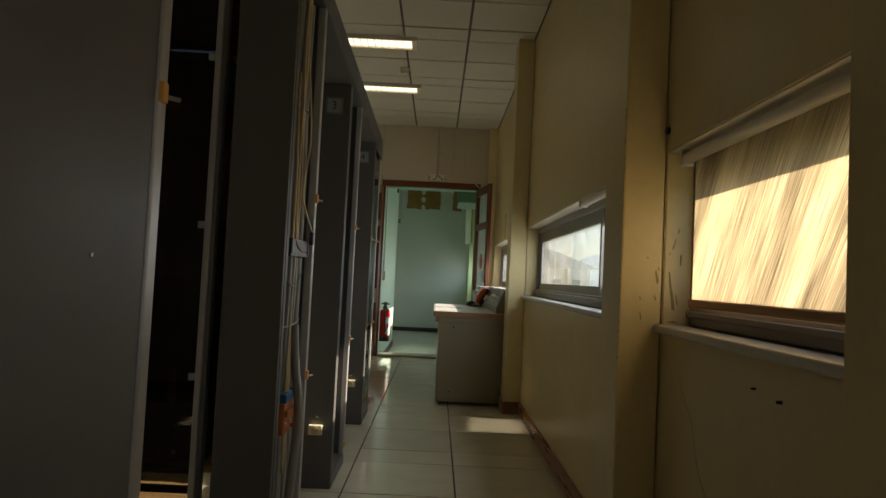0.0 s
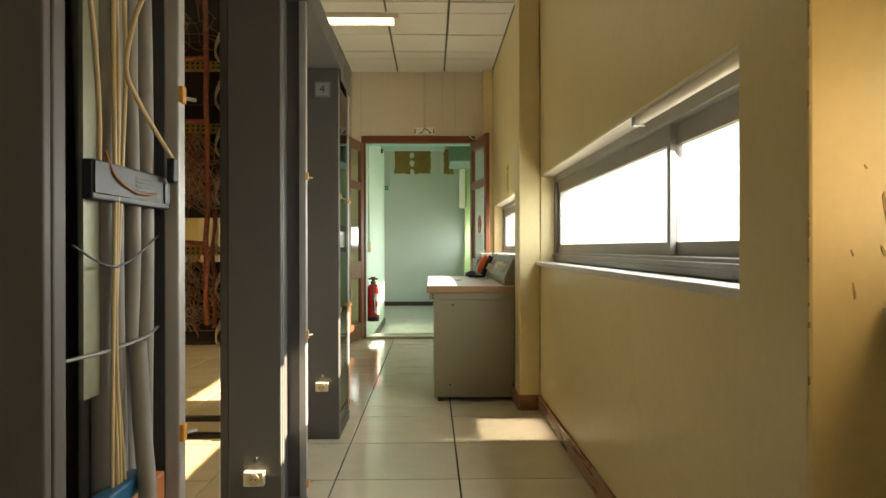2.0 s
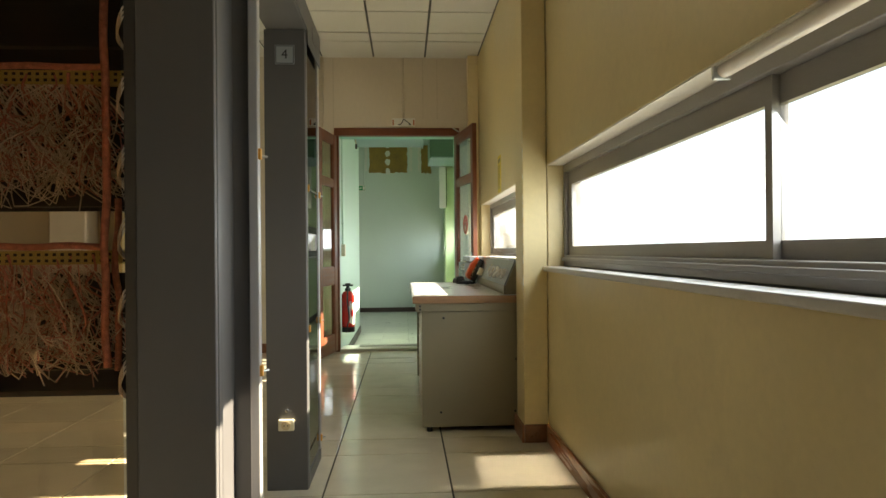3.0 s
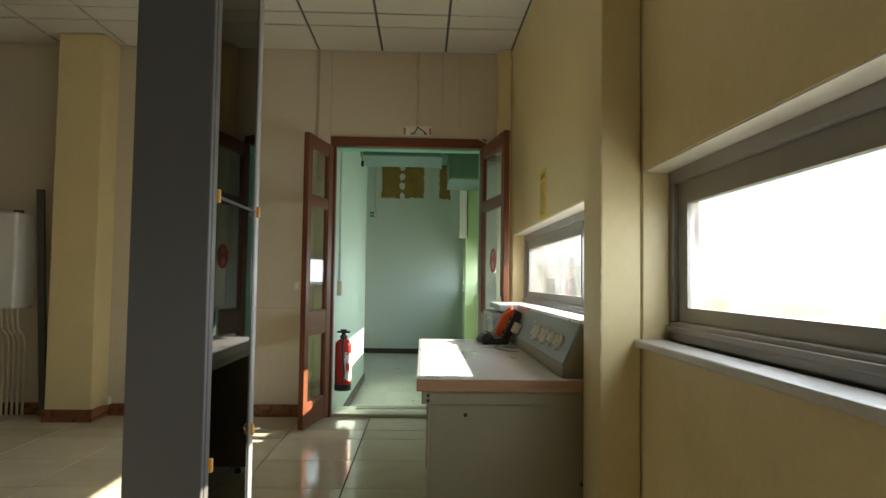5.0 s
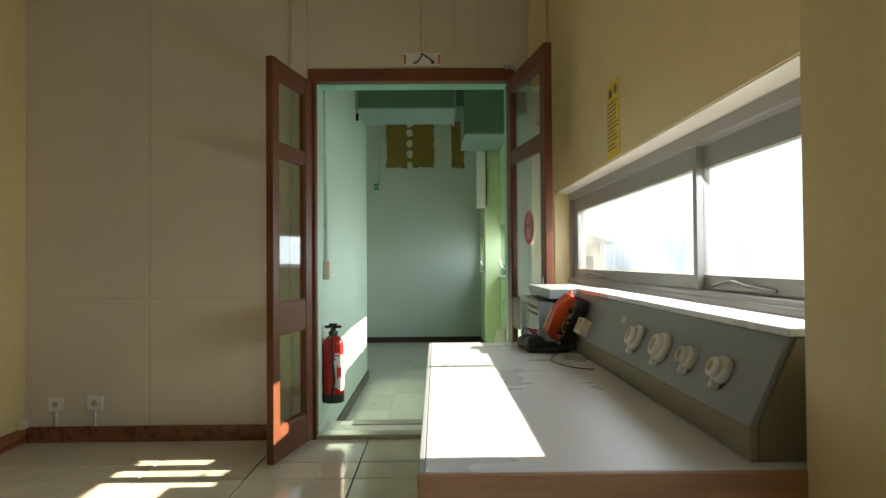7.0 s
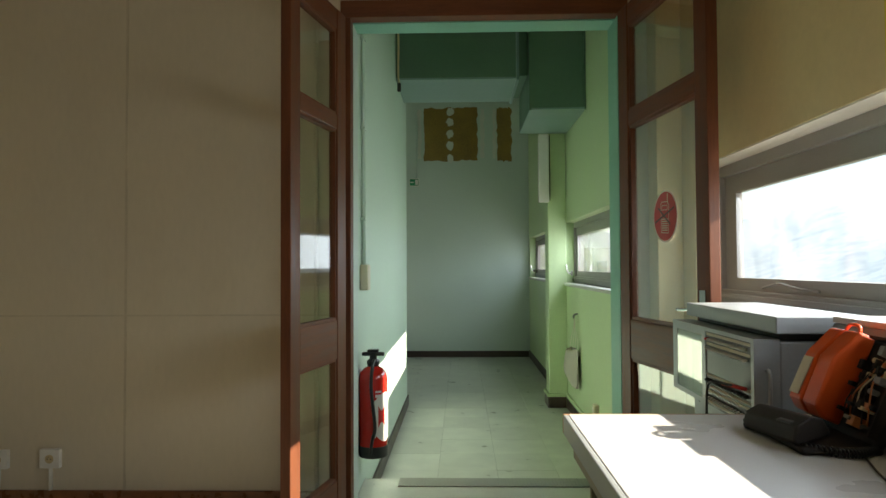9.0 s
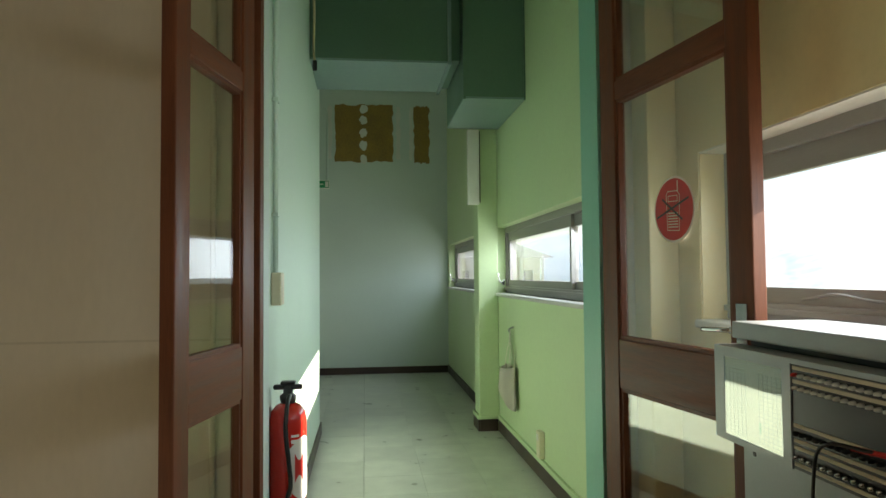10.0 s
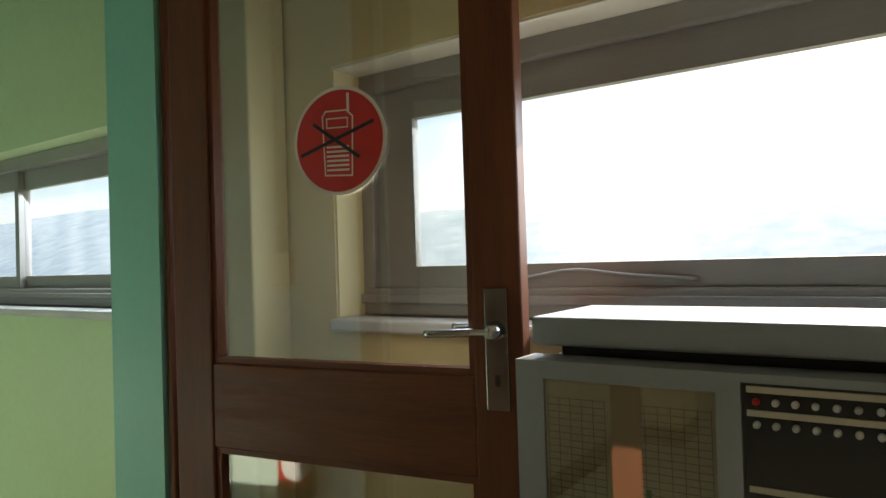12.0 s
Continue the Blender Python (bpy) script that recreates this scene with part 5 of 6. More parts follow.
# ---- switch box and its cabinet behind the desk ----
BX = 0.655
lower = thing("floor_cabinet", "pale grey steel cabinet standing against the wall", "cabinet", (0.83, 9.03, 0))
part("body", box(0.72, 0.925, 8.74, 9.36, 0.02, 0.996, 0.004), BOXGREY, lower)
part("plinth", box(0.74, 0.92, 8.75, 9.35, 0.0, 0.0195), BLACK, lower)
for z in (0.74, 0.3):
    part("lock_hole", lathe([(0.006, -0.001), (0.007, 0.0005)], (0.7195, 9.31, z), 0, 12), BLACK, lower)
swb = thing("switch_box", "grey metal switch box with card and toggle rows", "switch box", (0.69, 9.04, 0.78))
part("case", boxes((BX + 0.006, 0.7195, 8.74, 9.37, 0.775, 1.003)), BOXGREY, swb)
part("front_frame", boxes((BX, BX + 0.0055, 8.74, 9.37, 0.9925, 1.003), (BX, BX + 0.0055, 9.069, 9.37, 0.978, 0.9924), (BX, BX + 0.0055, 9.069, 9.37, 0.775, 0.79), (BX, BX + 0.0055, 9.327, 9.37, 0.79, 0.978), (BX, BX + 0.0055, 9.069, 9.098, 0.79, 0.978), (BX, BX + 0.0055, 8.74, 8.757, 0.775, 0.992)), BOXGREY, swb, "folded grey frame")
card = part("index_card", box(BX + 0.003, BX + 0.005, 9.099, 9.326, 0.791, 0.977), PAPER, swb, "yellowed index card")
for i in range(17):
    z = 0.80 + i * 0.0095
    for y0, y1 in ((9.24, 9.322), (9.103, 9.193)):
        part("ruled_line", box(BX + 0.0024, BX + 0.0029, y0, y1, z, z + 0.0008), INK, card)
for i in range(6):
    for y0 in (9.239, 9.103):
        part("ruled_line", box(BX + 0.0024, BX + 0.0029, y0 + i * 0.0165, y0 + i * 0.0165 + 0.0008, 0.8, 0.955), INK, card)
cover = part("clear_cover", box(BX + 0.0006, BX + 0.0014, 9.099, 9.326, 0.791, 0.977), CLEARCOVER, card, "curled clear cover")
cover.visible_shadow = False
part("green_tab", box(BX + 0.0022, BX + 0.0028, 9.18, 9.187, 0.82, 0.845), EXITGREEN, card)
face = part("switch_panel", box(BX + 0.003, BX + 0.0055, 8.758, 9.068, 0.777, 0.992), BLACK, swb, "black switch panel")
for i, z in enumerate((0.985, 0.957, 0.867, 0.836, 0.822, 0.788)):
    part("label_strip", box(BX + 0.0005, BX + 0.003, 8.765, 9.063, z - 0.004, z + 0.004, 0.001), PAPER, face)
for z, mt, r in ((0.971, WHITEPLASTIC, 0.0042), (0.944, WHITEPLASTIC, 0.0042), (0.851, BLACK, 0.005), (0.803, CHROME, 0.0045)):
    for i in range(14):
        part("toggle", lathe([(r * 0.7, -0.012), (r, -0.006), (r, 0)], (BX + 0.003, 9.052 - i * 0.0205, z), 0, 10), STICKERRED if (i == 0 and z == 0.971) else mt, face, "", True)
part("side_handle", sweep([(0.685, 8.739, 0.84), (0.685, 8.72, 0.845), (0.685, 8.72, 0.92), (0.685, 8.739, 0.925)], 0.005, 8, 3), STEEL, swb, "", True)
part("test_lead", sweep([(BX - 0.004, 8.8, 0.87), (BX - 0.03, 8.83, 0.875), (BX - 0.05, 8.9, 0.868), (BX - 0.045, 8.94, 0.8), (BX - 0.04, 8.95, 0.6), (BX - 0.02, 8.95, 0.2)], 0.0035, 8), BLACK, swb, "hanging black test lead", True)
part("probe", sweep([(BX - 0.003, 8.78, 0.872), (BX - 0.035, 8.85, 0.874)], 0.005, 8, 1), STICKERRED, swb, "dark red probe", True)
lid = thing("console_lid", "pale grey metal tray on top of the cabinet", "metal tray", (0.81, 9.05, 1.0))
part("tray", box(0.70, 0.94, 8.715, 9.365, 1.018, 1.06, 0.003), BOXGREY, lid)
part("spacer", box(0.73, 0.91, 8.76, 9.33, 0.9965, 1.0175), BLACK, lid)

# ---- fire extinguisher on the corridor wall ----
EX, EY = -0.545, 10.64
ext = thing("fire_extinguisher", "red fire extinguisher hung on the mint wall", "fire extinguisher", (EX, EY, 0.14))
part("cylinder", lathe([(0.074, 0.17), (0.076, 0.19), (0.076, 0.55), (0.07, 0.58), (0.05, 0.605), (0.03, 0.615)], (EX, EY, 0), 2, 32), RED, ext, "red enamelled cylinder", True)
part("foot_ring", lathe([(0.074, 0.14), (0.078, 0.145), (0.078, 0.195), (0.0765, 0.2)], (EX, EY, 0), 2, 32), BLACK, ext, "black foot ring", True)
valve = part("valve", lathe([(0.03, 0.615), (0.034, 0.63), (0.034, 0.645), (0.02, 0.655), (0.02, 0.685)], (EX, EY, 0), 2, 20), BLACK, ext, "black valve", True)
part("grip", box(EX - 0.06, EX + 0.06, EY - 0.014, EY + 0.014, 0.67, 0.69, 0.006), BLACK, valve)
part("trigger", box(EX - 0.03, EX + 0.03, EY - 0.02, EY + 0.02, 0.691, 0.705, 0.005), BLACK, valve)
part("hose", sweep([(EX + 0.01, EY - 0.03, 0.65), (EX + 0.005, EY - 0.07, 0.62), (EX + 0.0, EY - 0.088, 0.52), (EX + 0.012, EY - 0.09, 0.4), (EX + 0.02, EY - 0.088, 0.3), (EX + 0.005, EY - 0.085, 0.24), (EX - 0.005, EY - 0.084, 0.17)], 0.009, 10), BLACK, ext, "black hose", True)


def on_cylinder(a0, a1, z0, z1, r, wave=0.0):
    bm = bmesh.new()
    n = 14
    lo = [bm.verts.new((EX + r * math.cos(a0 + (a1 - a0) * i / n), EY + r * math.sin(a0 + (a1 - a0) * i / n), z0 + wave * math.sin(i * math.pi / n))) for i in range(n + 1)]
    hi = [bm.verts.new((EX + r * math.cos(a0 + (a1 - a0) * i / n), EY + r * math.sin(a0 + (a1 - a0) * i / n), z1 - wave * math.sin(i * math.pi / n))) for i in range(n + 1)]
    for i in range(n):
        bm.faces.new((lo[i], lo[i + 1], hi[i + 1], hi[i]))
    return bm


part("label_field", on_cylinder(-1.38, 0.35, 0.27, 0.44, 0.0768, -0.045), WHITEPLASTIC, ext, "white label field")
part("label_text", on_cylinder(-1.3, -0.8, 0.46, 0.475, 0.0769), WHITEPLASTIC, ext)
part("label_text", on_cylinder(-1.3, -0.85, 0.485, 0.495, 0.0769), WHITEPLASTIC, ext)
for i in range(5):
    part("label_text", on_cylinder(-1.42, -1.28, 0.25 + i * 0.03, 0.27 + i * 0.03, 0.0769), WHITEPLASTIC, ext)
part("label_mark", on_cylinder(-1.1, -0.55, 0.30, 0.42, 0.0773, 0.03), STICKERRED, ext)
part("wall_bracket", box(-0.6195, EX - 0.0705, EY - 0.02, EY + 0.02, 0.3, 0.6, 0.001), STEEL, ext)
ext.matrix_basis = pose(EX, EY, 0.18)

# ---- canvas bag on the green wall ----
bag = thing("canvas_bag", "limp canvas shopping bag hanging from a hook", "bag", (0.93, 13.03, 0.15))


def tote_side(x_base, bulge, seed):
    """One cloth side of the limp bag: folds run down from the straps, the mouth sags."""
    bm = bmesh.new()
    rows, cols = 18, 16
    grid = []
    for i in range(rows + 1):
        v = i / rows
        line = []
        for j in range(cols + 1):
            u = j / cols * 2 - 1
            pinch = 1 - 0.12 * v * v
            fold = 0.011 * math.sin(u * 7 + seed) * (0.3 + v) + 0.02 * noise.noise(Vector((u * 1.7, v * 2.3, seed)))
            sag = 0.028 * math.cos(u * math.pi / 2) * v ** 3 if abs(u) < 1 else 0
            edge = 1 - u * u
            line.append(bm.verts.new((x_base + bulge * edge * (0.45 + math.sin(v * 2.6)) + fold * (0.3 + edge), 13.03 + u * 0.15 * pinch + 0.012 * math.sin(v * 5 + seed), 0.13 + 0.33 * v - sag + 0.012 * u * (1 - v))))
        grid.append(line)
    for a, b in zip(grid, grid[1:]):
        for k in range(cols):
            bm.faces.new((a[k], a[k + 1], b[k + 1], b[k]))
    bmesh.ops.solidify(bm, geom=bm.faces[:], thickness=0.002)
    return bm


part("front_cloth", tote_side(0.925, -0.062, 1.3), CANVAS, bag, "unbleached creased canvas", True)
part("back_cloth", tote_side(0.936, 0.006, 4.1), CANVAS, bag, "unbleached creased canvas", True)
part("print_mark", box(0.856, 0.8585, 13.05, 13.1, 0.30, 0.33), BLACK, bag)


def strap(points, width, name):
    """A flat canvas strap through points."""
    bm = bmesh.new()
    path = smooth_path(points, 5)
    rows = [(bm.verts.new(p + Vector((0, -width / 2, 0))), bm.verts.new(p + Vector((0, width / 2, 0)))) for p in path]
    for a, b in zip(rows, rows[1:]):
        bm.faces.new((a[0], a[1], b[1], b[0]))
    bmesh.ops.solidify(bm, geom=bm.faces[:], thickness=0.003)
    return part(name, bm, CANVAS, bag, "flat canvas strap", True)


for x, dy in ((0.90, -0.08), (0.90, 0.08), (0.94, -0.07), (0.94, 0.075)):
    strap([(x, 13.03 + dy, 0.42), (x + 0.01, 13.035 + dy * 0.75, 0.53), (0.932, 13.05 + dy * 0.3, 0.65), (0.937, 13.06, 0.738)], 0.026, "strap")
hk = solid("wall_hook", sweep([(0.964, 13.06, 0.76), (0.935, 13.06, 0.75), (0.925, 13.06, 0.735), (0.93, 13.06, 0.72)], 0.006, 8), STEEL, "small metal wall hook holding the bag", "hook", smooth=True)

# ---- corridor fittings ----
box_t = thing("cable_duct", "white vertical cable duct under the air duct", "cable duct", (0.74, 13.62, 1.81))
part("body", box(0.69, 0.79, 13.582, 13.648, 1.81, 2.478, 0.004), WHITEPLASTIC, box_t)
wire = solid("wall_cable", sweep([(0.806, 13.645, 2.478), (0.806, 13.645, 2.2), (0.807, 13.645, 2.0), (0.806, 13.645, 1.83)], 0.004, 6), BLACK, "thin dark cable down the pillar", "cable", smooth=True)
cs = thing("socket_outlet", "ivory double outlet on the green wall", "socket", (0.97, 12.07, 0.05), group="corridor sockets")
part("case", box(0.925, CWALL - 0.0005, 12.15, 12.23, -0.05, 0.13, 0.006), IVORY, cs)
part("rocker", box(0.921, 0.9249, 12.17, 12.21, 0.07, 0.11, 0.001), WHITEPLASTIC, cs)
ex = thing("exit_sign", "small green exit sign on the end wall", "exit sign", (-0.66, CEND, 2.48))
part("case", box(-0.865, -0.715, CEND - 0.045, CEND - 0.001, 2.42, 2.54, 0.006), WHITEPLASTIC, ex)
part("field", box(-0.857, -0.723, CEND - 0.047, CEND - 0.0455, 2.43, 2.53), EXITGREEN, ex, "green field")
part("arrow", boxes((-0.85, -0.80, CEND - 0.0485, CEND - 0.0475, 2.472, 2.488)), WHITEPLASTIC, ex)
part("pictogram", boxes((-0.775, -0.73, CEND - 0.0485, CEND - 0.0475, 2.44, 2.52)), WHITEPLASTIC, ex)
part("conduit", sweep([(-0.75, CEND - 0.02, 2.54), (-0.75, CEND - 0.02, 3.5), (-0.81, CEND - 0.02, 3.56)], 0.014, 8, 3), PALE, ex, "", True)
sw = thing("switch_box_wall", "ivory cable box with conduit on the mint wall", "cable box", (-0.58, 10.85, 1.12))
part("case", box(-0.619, -0.575, 10.66, 10.76, 1.06, 1.2, 0.006), IVORY, sw)
for dy in (-0.02, 0.02):
    c = part("conduit", sweep([(-0.606, 10.71 + dy, 1.2), (-0.606, 10.71 + dy, CCEIL - 0.01)], 0.009, 8, 1), MINT, sw, "painted conduit", True)
for z in (1.45, 1.95, 2.45, 2.95):
    part("saddle", box(-0.619, -0.592, 10.68, 10.74, z - 0.008, z + 0.008, 0.002), MINT, sw)
loose = solid("loose_cable", sweep([(-0.57, 12.1, 3.9), (-0.56, 12.15, 3.3), (-0.55, 12.2, 2.95), (-0.56, 12.28, 2.72), (-0.55, 12.25, 2.62)], 0.008, 6), BEIGECABLE, "loose beige cable hanging at the ceiling", "cable", smooth=True)
plug = solid("cable_plug", box(-0.565, -0.535, 12.235, 12.265, 2.56, 2.63, 0.008), BLACK, "black plug on the hanging cable", "plug")

# ---- far wall fittings ----
socket_outlet(-2.34, FAR, 0.255, "white socket outlet on the cream wall", hw=0.05, hh=0.046, body=WHITEPLASTIC)
socket_outlet(-2.08, FAR, 0.26, "white socket outlet on the cream wall", hw=0.05, hh=0.046, body=WHITEPLASTIC)
for x in (-2.34, -2.08):
    solid("conduit", sweep([(x, FAR - 0.012, 0.22), (x, FAR - 0.012, 0.106)], 0.009, 8, 1), WHITEPLASTIC, "short white conduit below a socket", "conduit", "short conduits", smooth=True)
solid("cable_box", box(-2.533, -2.49, 10.18, 10.24, 0.11, 0.17, 0.004), IVORY, "small ivory cable box on the pillar", "cable box")
sw2 = thing("light_switch", "ivory light switch on the cream wall", "light switch", (-0.91, FAR, 1.15))
part("plate", box(-0.955, -0.865, FAR - 0.02, FAR - 0.0005, 1.11, 1.19, 0.004), IVORY, sw2)
part("rocker", box(-0.945, -0.912, FAR - 0.026, FAR - 0.0205, 1.125, 1.175, 0.002), WHITEPLASTIC, sw2)
for x in (-0.775, 0.12):
    solid("conduit", sweep([(x, FAR - 0.014, CEIL), (x, FAR - 0.014, 2.607 if x > 0 else 0.11)], 0.011, 8, 1), CREAM, "painted conduit down the cream wall", "conduit", "wall conduits", smooth=True)
em = thing("emergency_light", "bare twin emergency lamp fitting above the door", "emergency light", (0.12, FAR, 2.56))
part("back_plate", box(-0.01, 0.25, FAR - 0.012, FAR - 0.0005, 2.515, 2.605, 0.003), WHITEPLASTIC, em)
for dx in (0.005, 0.235):
    part("lamp_clip", box(dx - 0.008, dx + 0.008, FAR - 0.03, FAR - 0.0125, 2.525, 2.585, 0.002), COPPER, em)
for dx in (0.06, 0.18):
    part("spring_loop", sweep([(dx, FAR - 0.014, 2.535), (dx + 0.02, FAR - 0.03, 2.53), (dx + 0.045 * (1 if dx < 0.12 else -0.2), FAR - 0.03, 2.555), (0.12, FAR - 0.02, 2.595)], 0.005, 6), BLACK, em, "", True)
note = thing("notice", "yellow printed notice on the wall above the window", "notice", (WALL, 8.72, 1.73))
part("sheet", box(WALL - 0.003, WALL - 0.0008, 8.485, 8.675, 1.62, 1.94), NOTE, note)
part("dark_mark", box(WALL - 0.0042, WALL - 0.0032, 8.515, 8.555, 1.88, 1.915), INK, note)
part("dark_mark", box(WALL - 0.0042, WALL - 0.0032, 8.585, 8.635, 1.875, 1.91), INK, note)
q = random.Random(3)
for i in range(12):
    z = 1.85 - i * 0.0175
    part("text_bar", box(WALL - 0.0042, WALL - 0.0032, 8.5 + q.uniform(0, 0.05), 8.66, z - 0.003, z + 0.003), INK, note)

# heater on the far wall, left of the pillar
hb = thing("wall_boiler", "white wall heater with pipes running to the floor", "boiler", (-3.27, 10.2, 0.93))
part("case", box(-3.6, -3.22, 10.0, FAR - 0.002, 0.93, 1.74, 0.02, 3), WHITEPLASTIC, hb)
part("badge", box(-3.45, -3.39, 9.996, 9.9995, 1.06, 1.12), STICKERRED, hb)
part("flue", lathe([(0.04, 1.741), (0.04, 1.77)], (-3.3, 10.16, 0), 2, 16), BLACK, hb)
for i in range(5):
    x = -3.46 + i * 0.045
    part("pipe", sweep([(x, 10.16, 0.93), (x + 0.01, 10.17, 0.75), (x + 0.02, 10.25, 0.62), (x + 0.02, 10.26, 0.0)], 0.011, 8), IVORY, hb, "", True)
solid("plank", prism([(-3.19, 1.96), (-3.13, 1.96), (-3.03, 0.0), (-3.09, 0.0)], 1, 10.21, 10.24), RACK, "long dark board leaning in the corner", "board")

# ---- ceiling fittings ----
def luminaire(y0, y1, x0=-1.3, x1=-0.1):
    l = thing("ceiling_light", "lit fluorescent louvre light in the suspended ceiling", "ceiling light", ((x0 + x1) / 2, (y0 + y1) / 2, CEIL), group="ceiling lights")
    part("frame", boxes((x0, x1, y0, y0 + 0.025, CEIL - 0.03, CEIL + 0.003), (x0, x1, y1 - 0.025, y1, CEIL - 0.03, CEIL + 0.003), (x0, x0 + 0.045, y0 + 0.025, y1 - 0.025, CEIL - 0.03, CEIL + 0.003), (x1 - 0.045, x1, y0 + 0.025, y1 - 0.025, CEIL - 0.03, CEIL + 0.003)), STICKERPALE, l, "cream metal frame")
    part("diffuser", box(x0 + 0.046, x1 - 0.046, y0 + 0.026, y1 - 0.026, CEIL - 0.012, CEIL - 0.006), TUBE, l, "glowing diffuser")
    for i in range(16):
        x = x0 + 0.1 + i * 0.065
        if x < x1 - 0.06:
            part("louvre_blade", box(x, x + 0.003, y0 + 0.026, y1 - 0.026, CEIL - 0.028, CEIL - 0.0125), STICKERPALE, l)


luminaire(8.22, 8.48)
luminaire(6.73, 7.0)
sd = thing("smoke_detector", "white round smoke detector on the ceiling", "smoke detector", (-0.25, 7.66, CEIL))
part("base", lathe([(0.045, -0.02), (0.05, 0.003)], (-0.25, 7.66, CEIL), 2, 20), WHITEPLASTIC, sd, "", True)
part("head", lathe([(0.02, -0.05), (0.036, -0.045), (0.04, -0.0205)], (-0.25, 7.66, CEIL), 2, 20), WHITEPLASTIC, sd, "", True)

# small things on the wall near the first windows
for x, y, z, s in ((WALL, 3.1, 1.68, 0.012), (WALL, 2.44, 0.915, 0.003), (WALL, 2.32, 0.905, 0.004)):
    solid("wall_plug", lathe([(s, -0.012), (s, -0.0005)], (x, y, z), 0, 10), BLACK, "small dark plug in the yellow wall", "wall plug", "wall plugs")
sheet = solid("metal_sheet", prism([(3.38, 0.0), (3.55, 0.0), (3.42, 0.32)], 0, 0.86, 0.864), STEEL, "bent metal sheet leaning behind the pillar", "metal sheet")

# ---- outside ----
structure("ground", boxes((OUT, 1500, -1200, 1200, -4.2, -4.0)), GRASS, "dry grassland below the windows", "ground")
rnd = random.Random(5)


def hill(x_base, height, seed, name, label):
    bm = bmesh.new()
    nx, ny = 14, 300
    grid = []
    for j in range(ny + 1):
        y = -700 + 1500 * j / ny
        top = height * (0.8 + max(0.0, y) / 700) * (0.75 + 0.35 * noise.noise(Vector((y / 260, seed, 0))) + 0.07 * noise.noise(Vector((y / 40, seed, 3))) + 0.05 * noise.noise(Vector((y / 11, seed, 5))))
        grid.append([bm.verts.new((x_base + 160 * i / nx, y, -4.05 + top * math.sin(min(1, i / nx * 1.1) * math.pi / 2) + 0.0)) for i in range(nx + 1)])
    for a, b in zip(grid, grid[1:]):
        for i in range(nx):
            bm.faces.new((a[i], a[i + 1], b[i + 1], b[i]))
    return solid(name, bm, HAZEGLOW, label, "hill", kind="structure", smooth=True)


hill(105, 36, 2.0, "backdrop", "wooded green hillside in the distance, haze painted in as a pale glow")


def house(x, y, w, l, h, label):
    s = thing("house", label, "house", (x, y, -4))
    part("wall", box(x, x + w, y, y + l, -4.05, -4 + h), RENDERWALL, s, "pale rendered wall")
    part("roof", prism([(x - 0.6, -4 + h + 0.003), (x + w + 0.6, -4 + h + 0.003), (x + w * 0.45, -4 + h + 1.5)], 1, y - 1.6, y + l + 0.5), ROOF, s, "pale tiled roof")
    for i in range(5):
        xx = x + 0.2 + i * (w - 0.4) / 4
        part("veranda_post", box(xx - 0.09, xx + 0.09, y - 1.45, y - 1.27, -4.05, -4 + h), WHITEPLASTIC, s, "white veranda post")
    for i in range(4):
        xx = x + 0.7 + i * (w - 0.4) / 4
        win = part("window", box(xx, xx + 0.7, y - 0.04, y - 0.002, -4 + h - 2.4, -4 + h - 0.9), BLACK, s)
        part("frame", boxes((xx - 0.06, xx, y - 0.08, y - 0.0405, -4 + h - 2.4, -4 + h - 0.9), (xx + 0.7, xx + 0.76, y - 0.08, y - 0.0405, -4 + h - 2.4, -4 + h - 0.9)), WHITEPLASTIC, win)
    return s


house(5.8, 55, 6.6, 9, 6.4, "pale house with a veranda beyond the corridor")

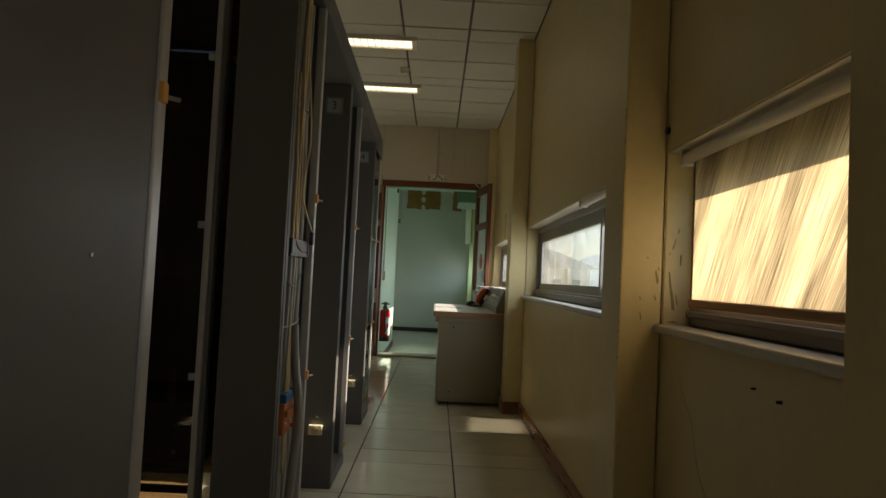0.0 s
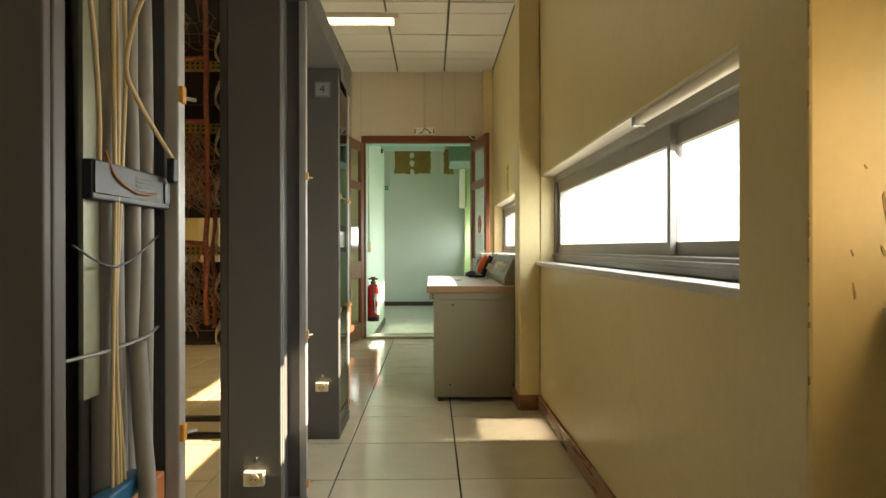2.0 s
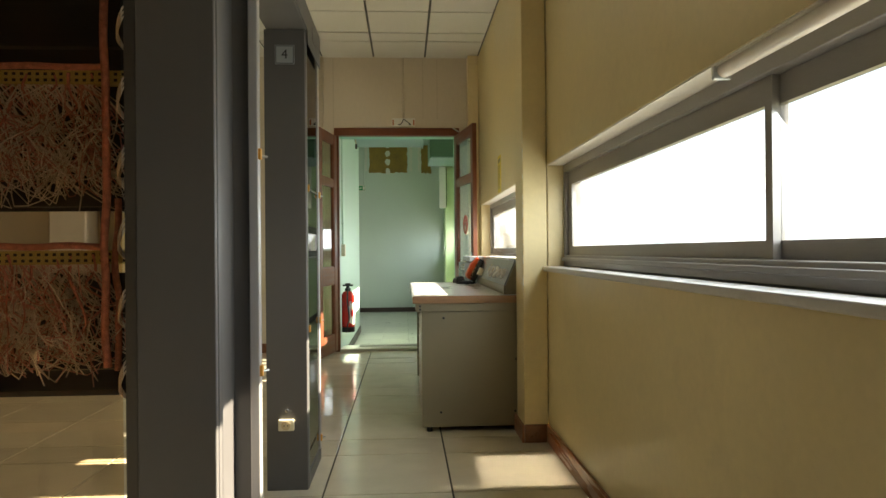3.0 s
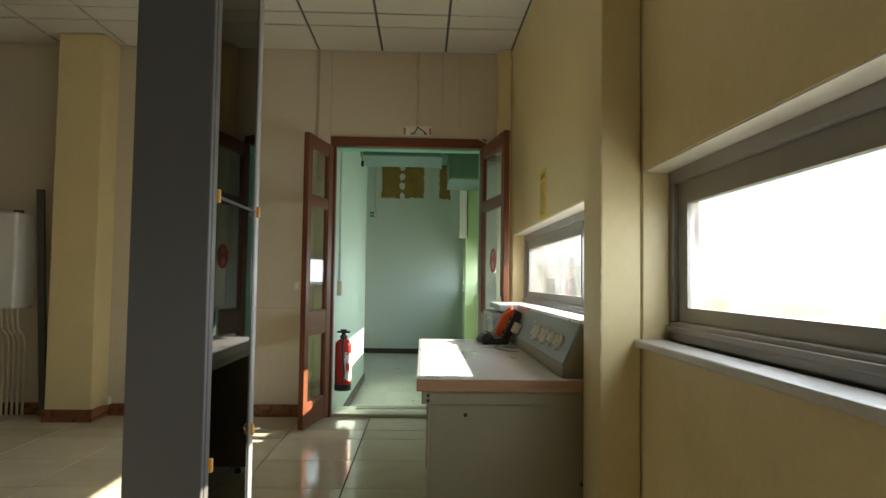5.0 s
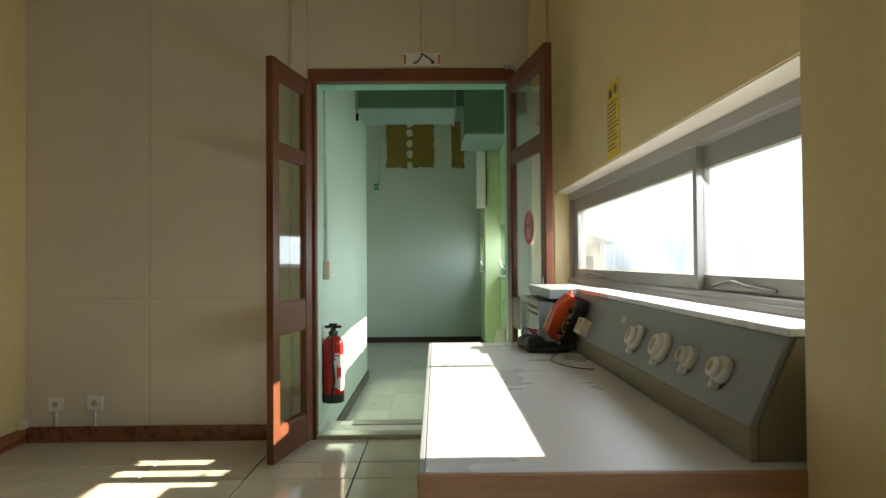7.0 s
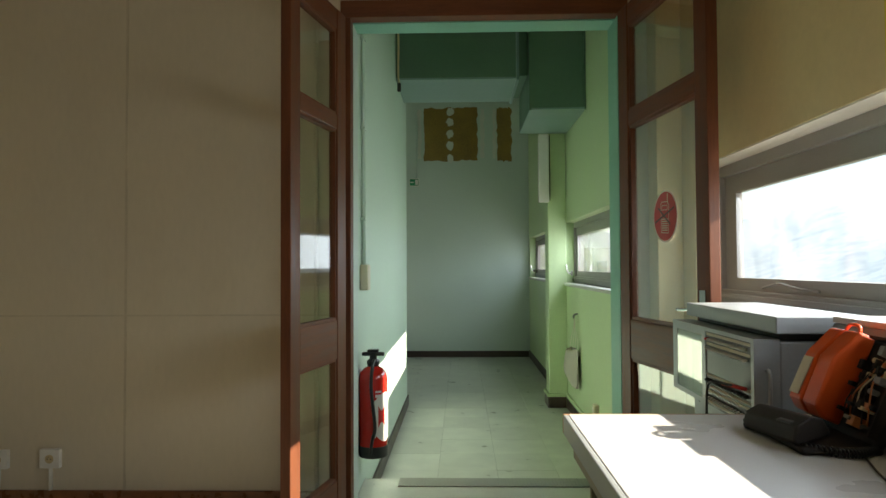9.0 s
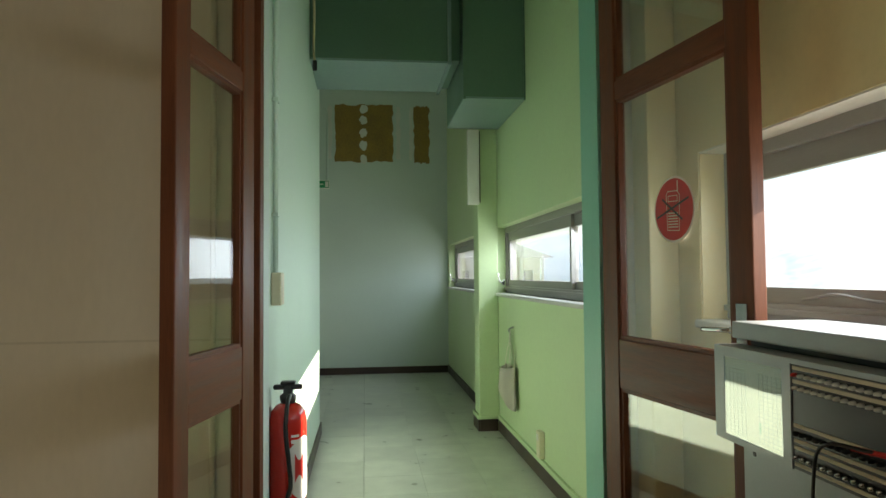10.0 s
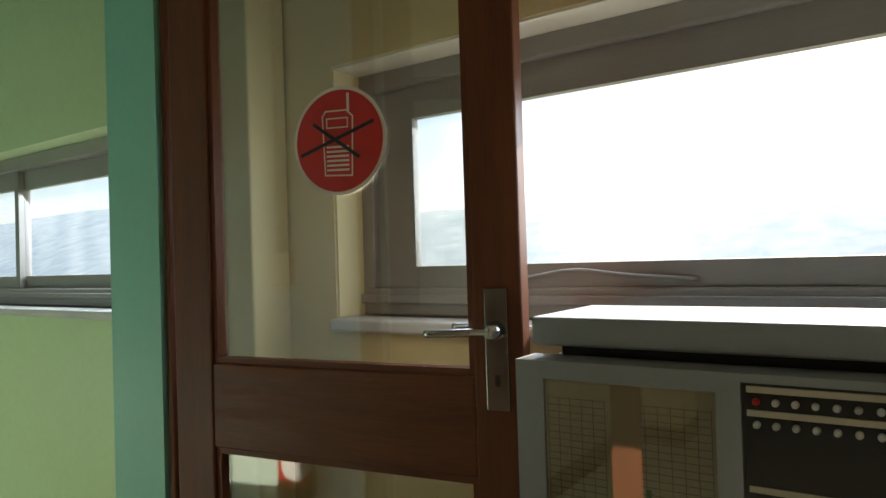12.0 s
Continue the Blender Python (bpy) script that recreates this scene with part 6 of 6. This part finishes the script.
# ---- floor tiles, laid last ----
y = 4.38 - 1.5 * 4
pattern = (0.6, 0.3, 0.6)
edges_y = []
while y < FAR:
    for stepy in pattern:
        edges_y.append(y)
        y += stepy
edges_y = [e for e in edges_y if BACK <= e < FAR - 0.05] + [FAR]
edges_x = [WALL, 0.338]
while edges_x[-1] > LEFT + 0.6:
    edges_x.append(edges_x[-1] - 0.597)
edges_x.append(LEFT)
shared = {}


def tile_mesh(w, l, depth, gap, material):
    key = (round(w, 3), round(l, 3), material.name)
    if key not in shared:
        g = gap / 2
        bm = bmesh.new()
        v = [bm.verts.new(p) for p in ((g, g, -depth), (w - g, g, -depth), (w - g, l - g, -depth), (g, l - g, -depth))]
        u = [bm.verts.new(p) for p in ((g, g, -0.001), (w - g, g, -0.001), (w - g, l - g, -0.001), (g, l - g, -0.001))]
        k = g + 0.0015
        t = [bm.verts.new(p) for p in ((k, k, 0), (w - k, k, 0), (w - k, l - k, 0), (k, l - k, 0))]
        for a, b in ((v, u), (u, t)):
            for i in range(4):
                bm.faces.new((a[i], a[(i + 1) % 4], b[(i + 1) % 4], b[i]))
        bm.faces.new(t)
        shared[key] = mesh_of("floor_tile", bm, material)
    return shared[key]


def lay(parent, x, y, z, w, l, depth, gap, material):
    ob = new("floor_tile", tile_mesh(w, l, depth, gap, material))
    ob.parent = parent
    ob.matrix_basis = pose(x, y, z + random.uniform(-0.0006, 0.0006), random.uniform(-0.03, 0.03), random.uniform(-0.03, 0.03), 0)


for x1, x0 in zip(edges_x, edges_x[1:]):
    for y0, y1 in zip(edges_y, edges_y[1:]):
        lay(floor, x0, y0, 0.0, x1 - x0, y1 - y0, 0.0125, 0.009, TILE)
cy = FAR2 + 0.335
while cy < CEND - 0.05:
    cl = min(0.4, CEND - cy)
    cx = CWALL
    while cx > -3.15:
        cw = 0.4
        if cy + cl > 13.6 or cx - cw > -1.1:
            lay(cfloor, cx - cw, cy, CFLOOR, cw, cl, 0.0058, 0.0014, VINYL)
        cx -= cw
    cy += cl
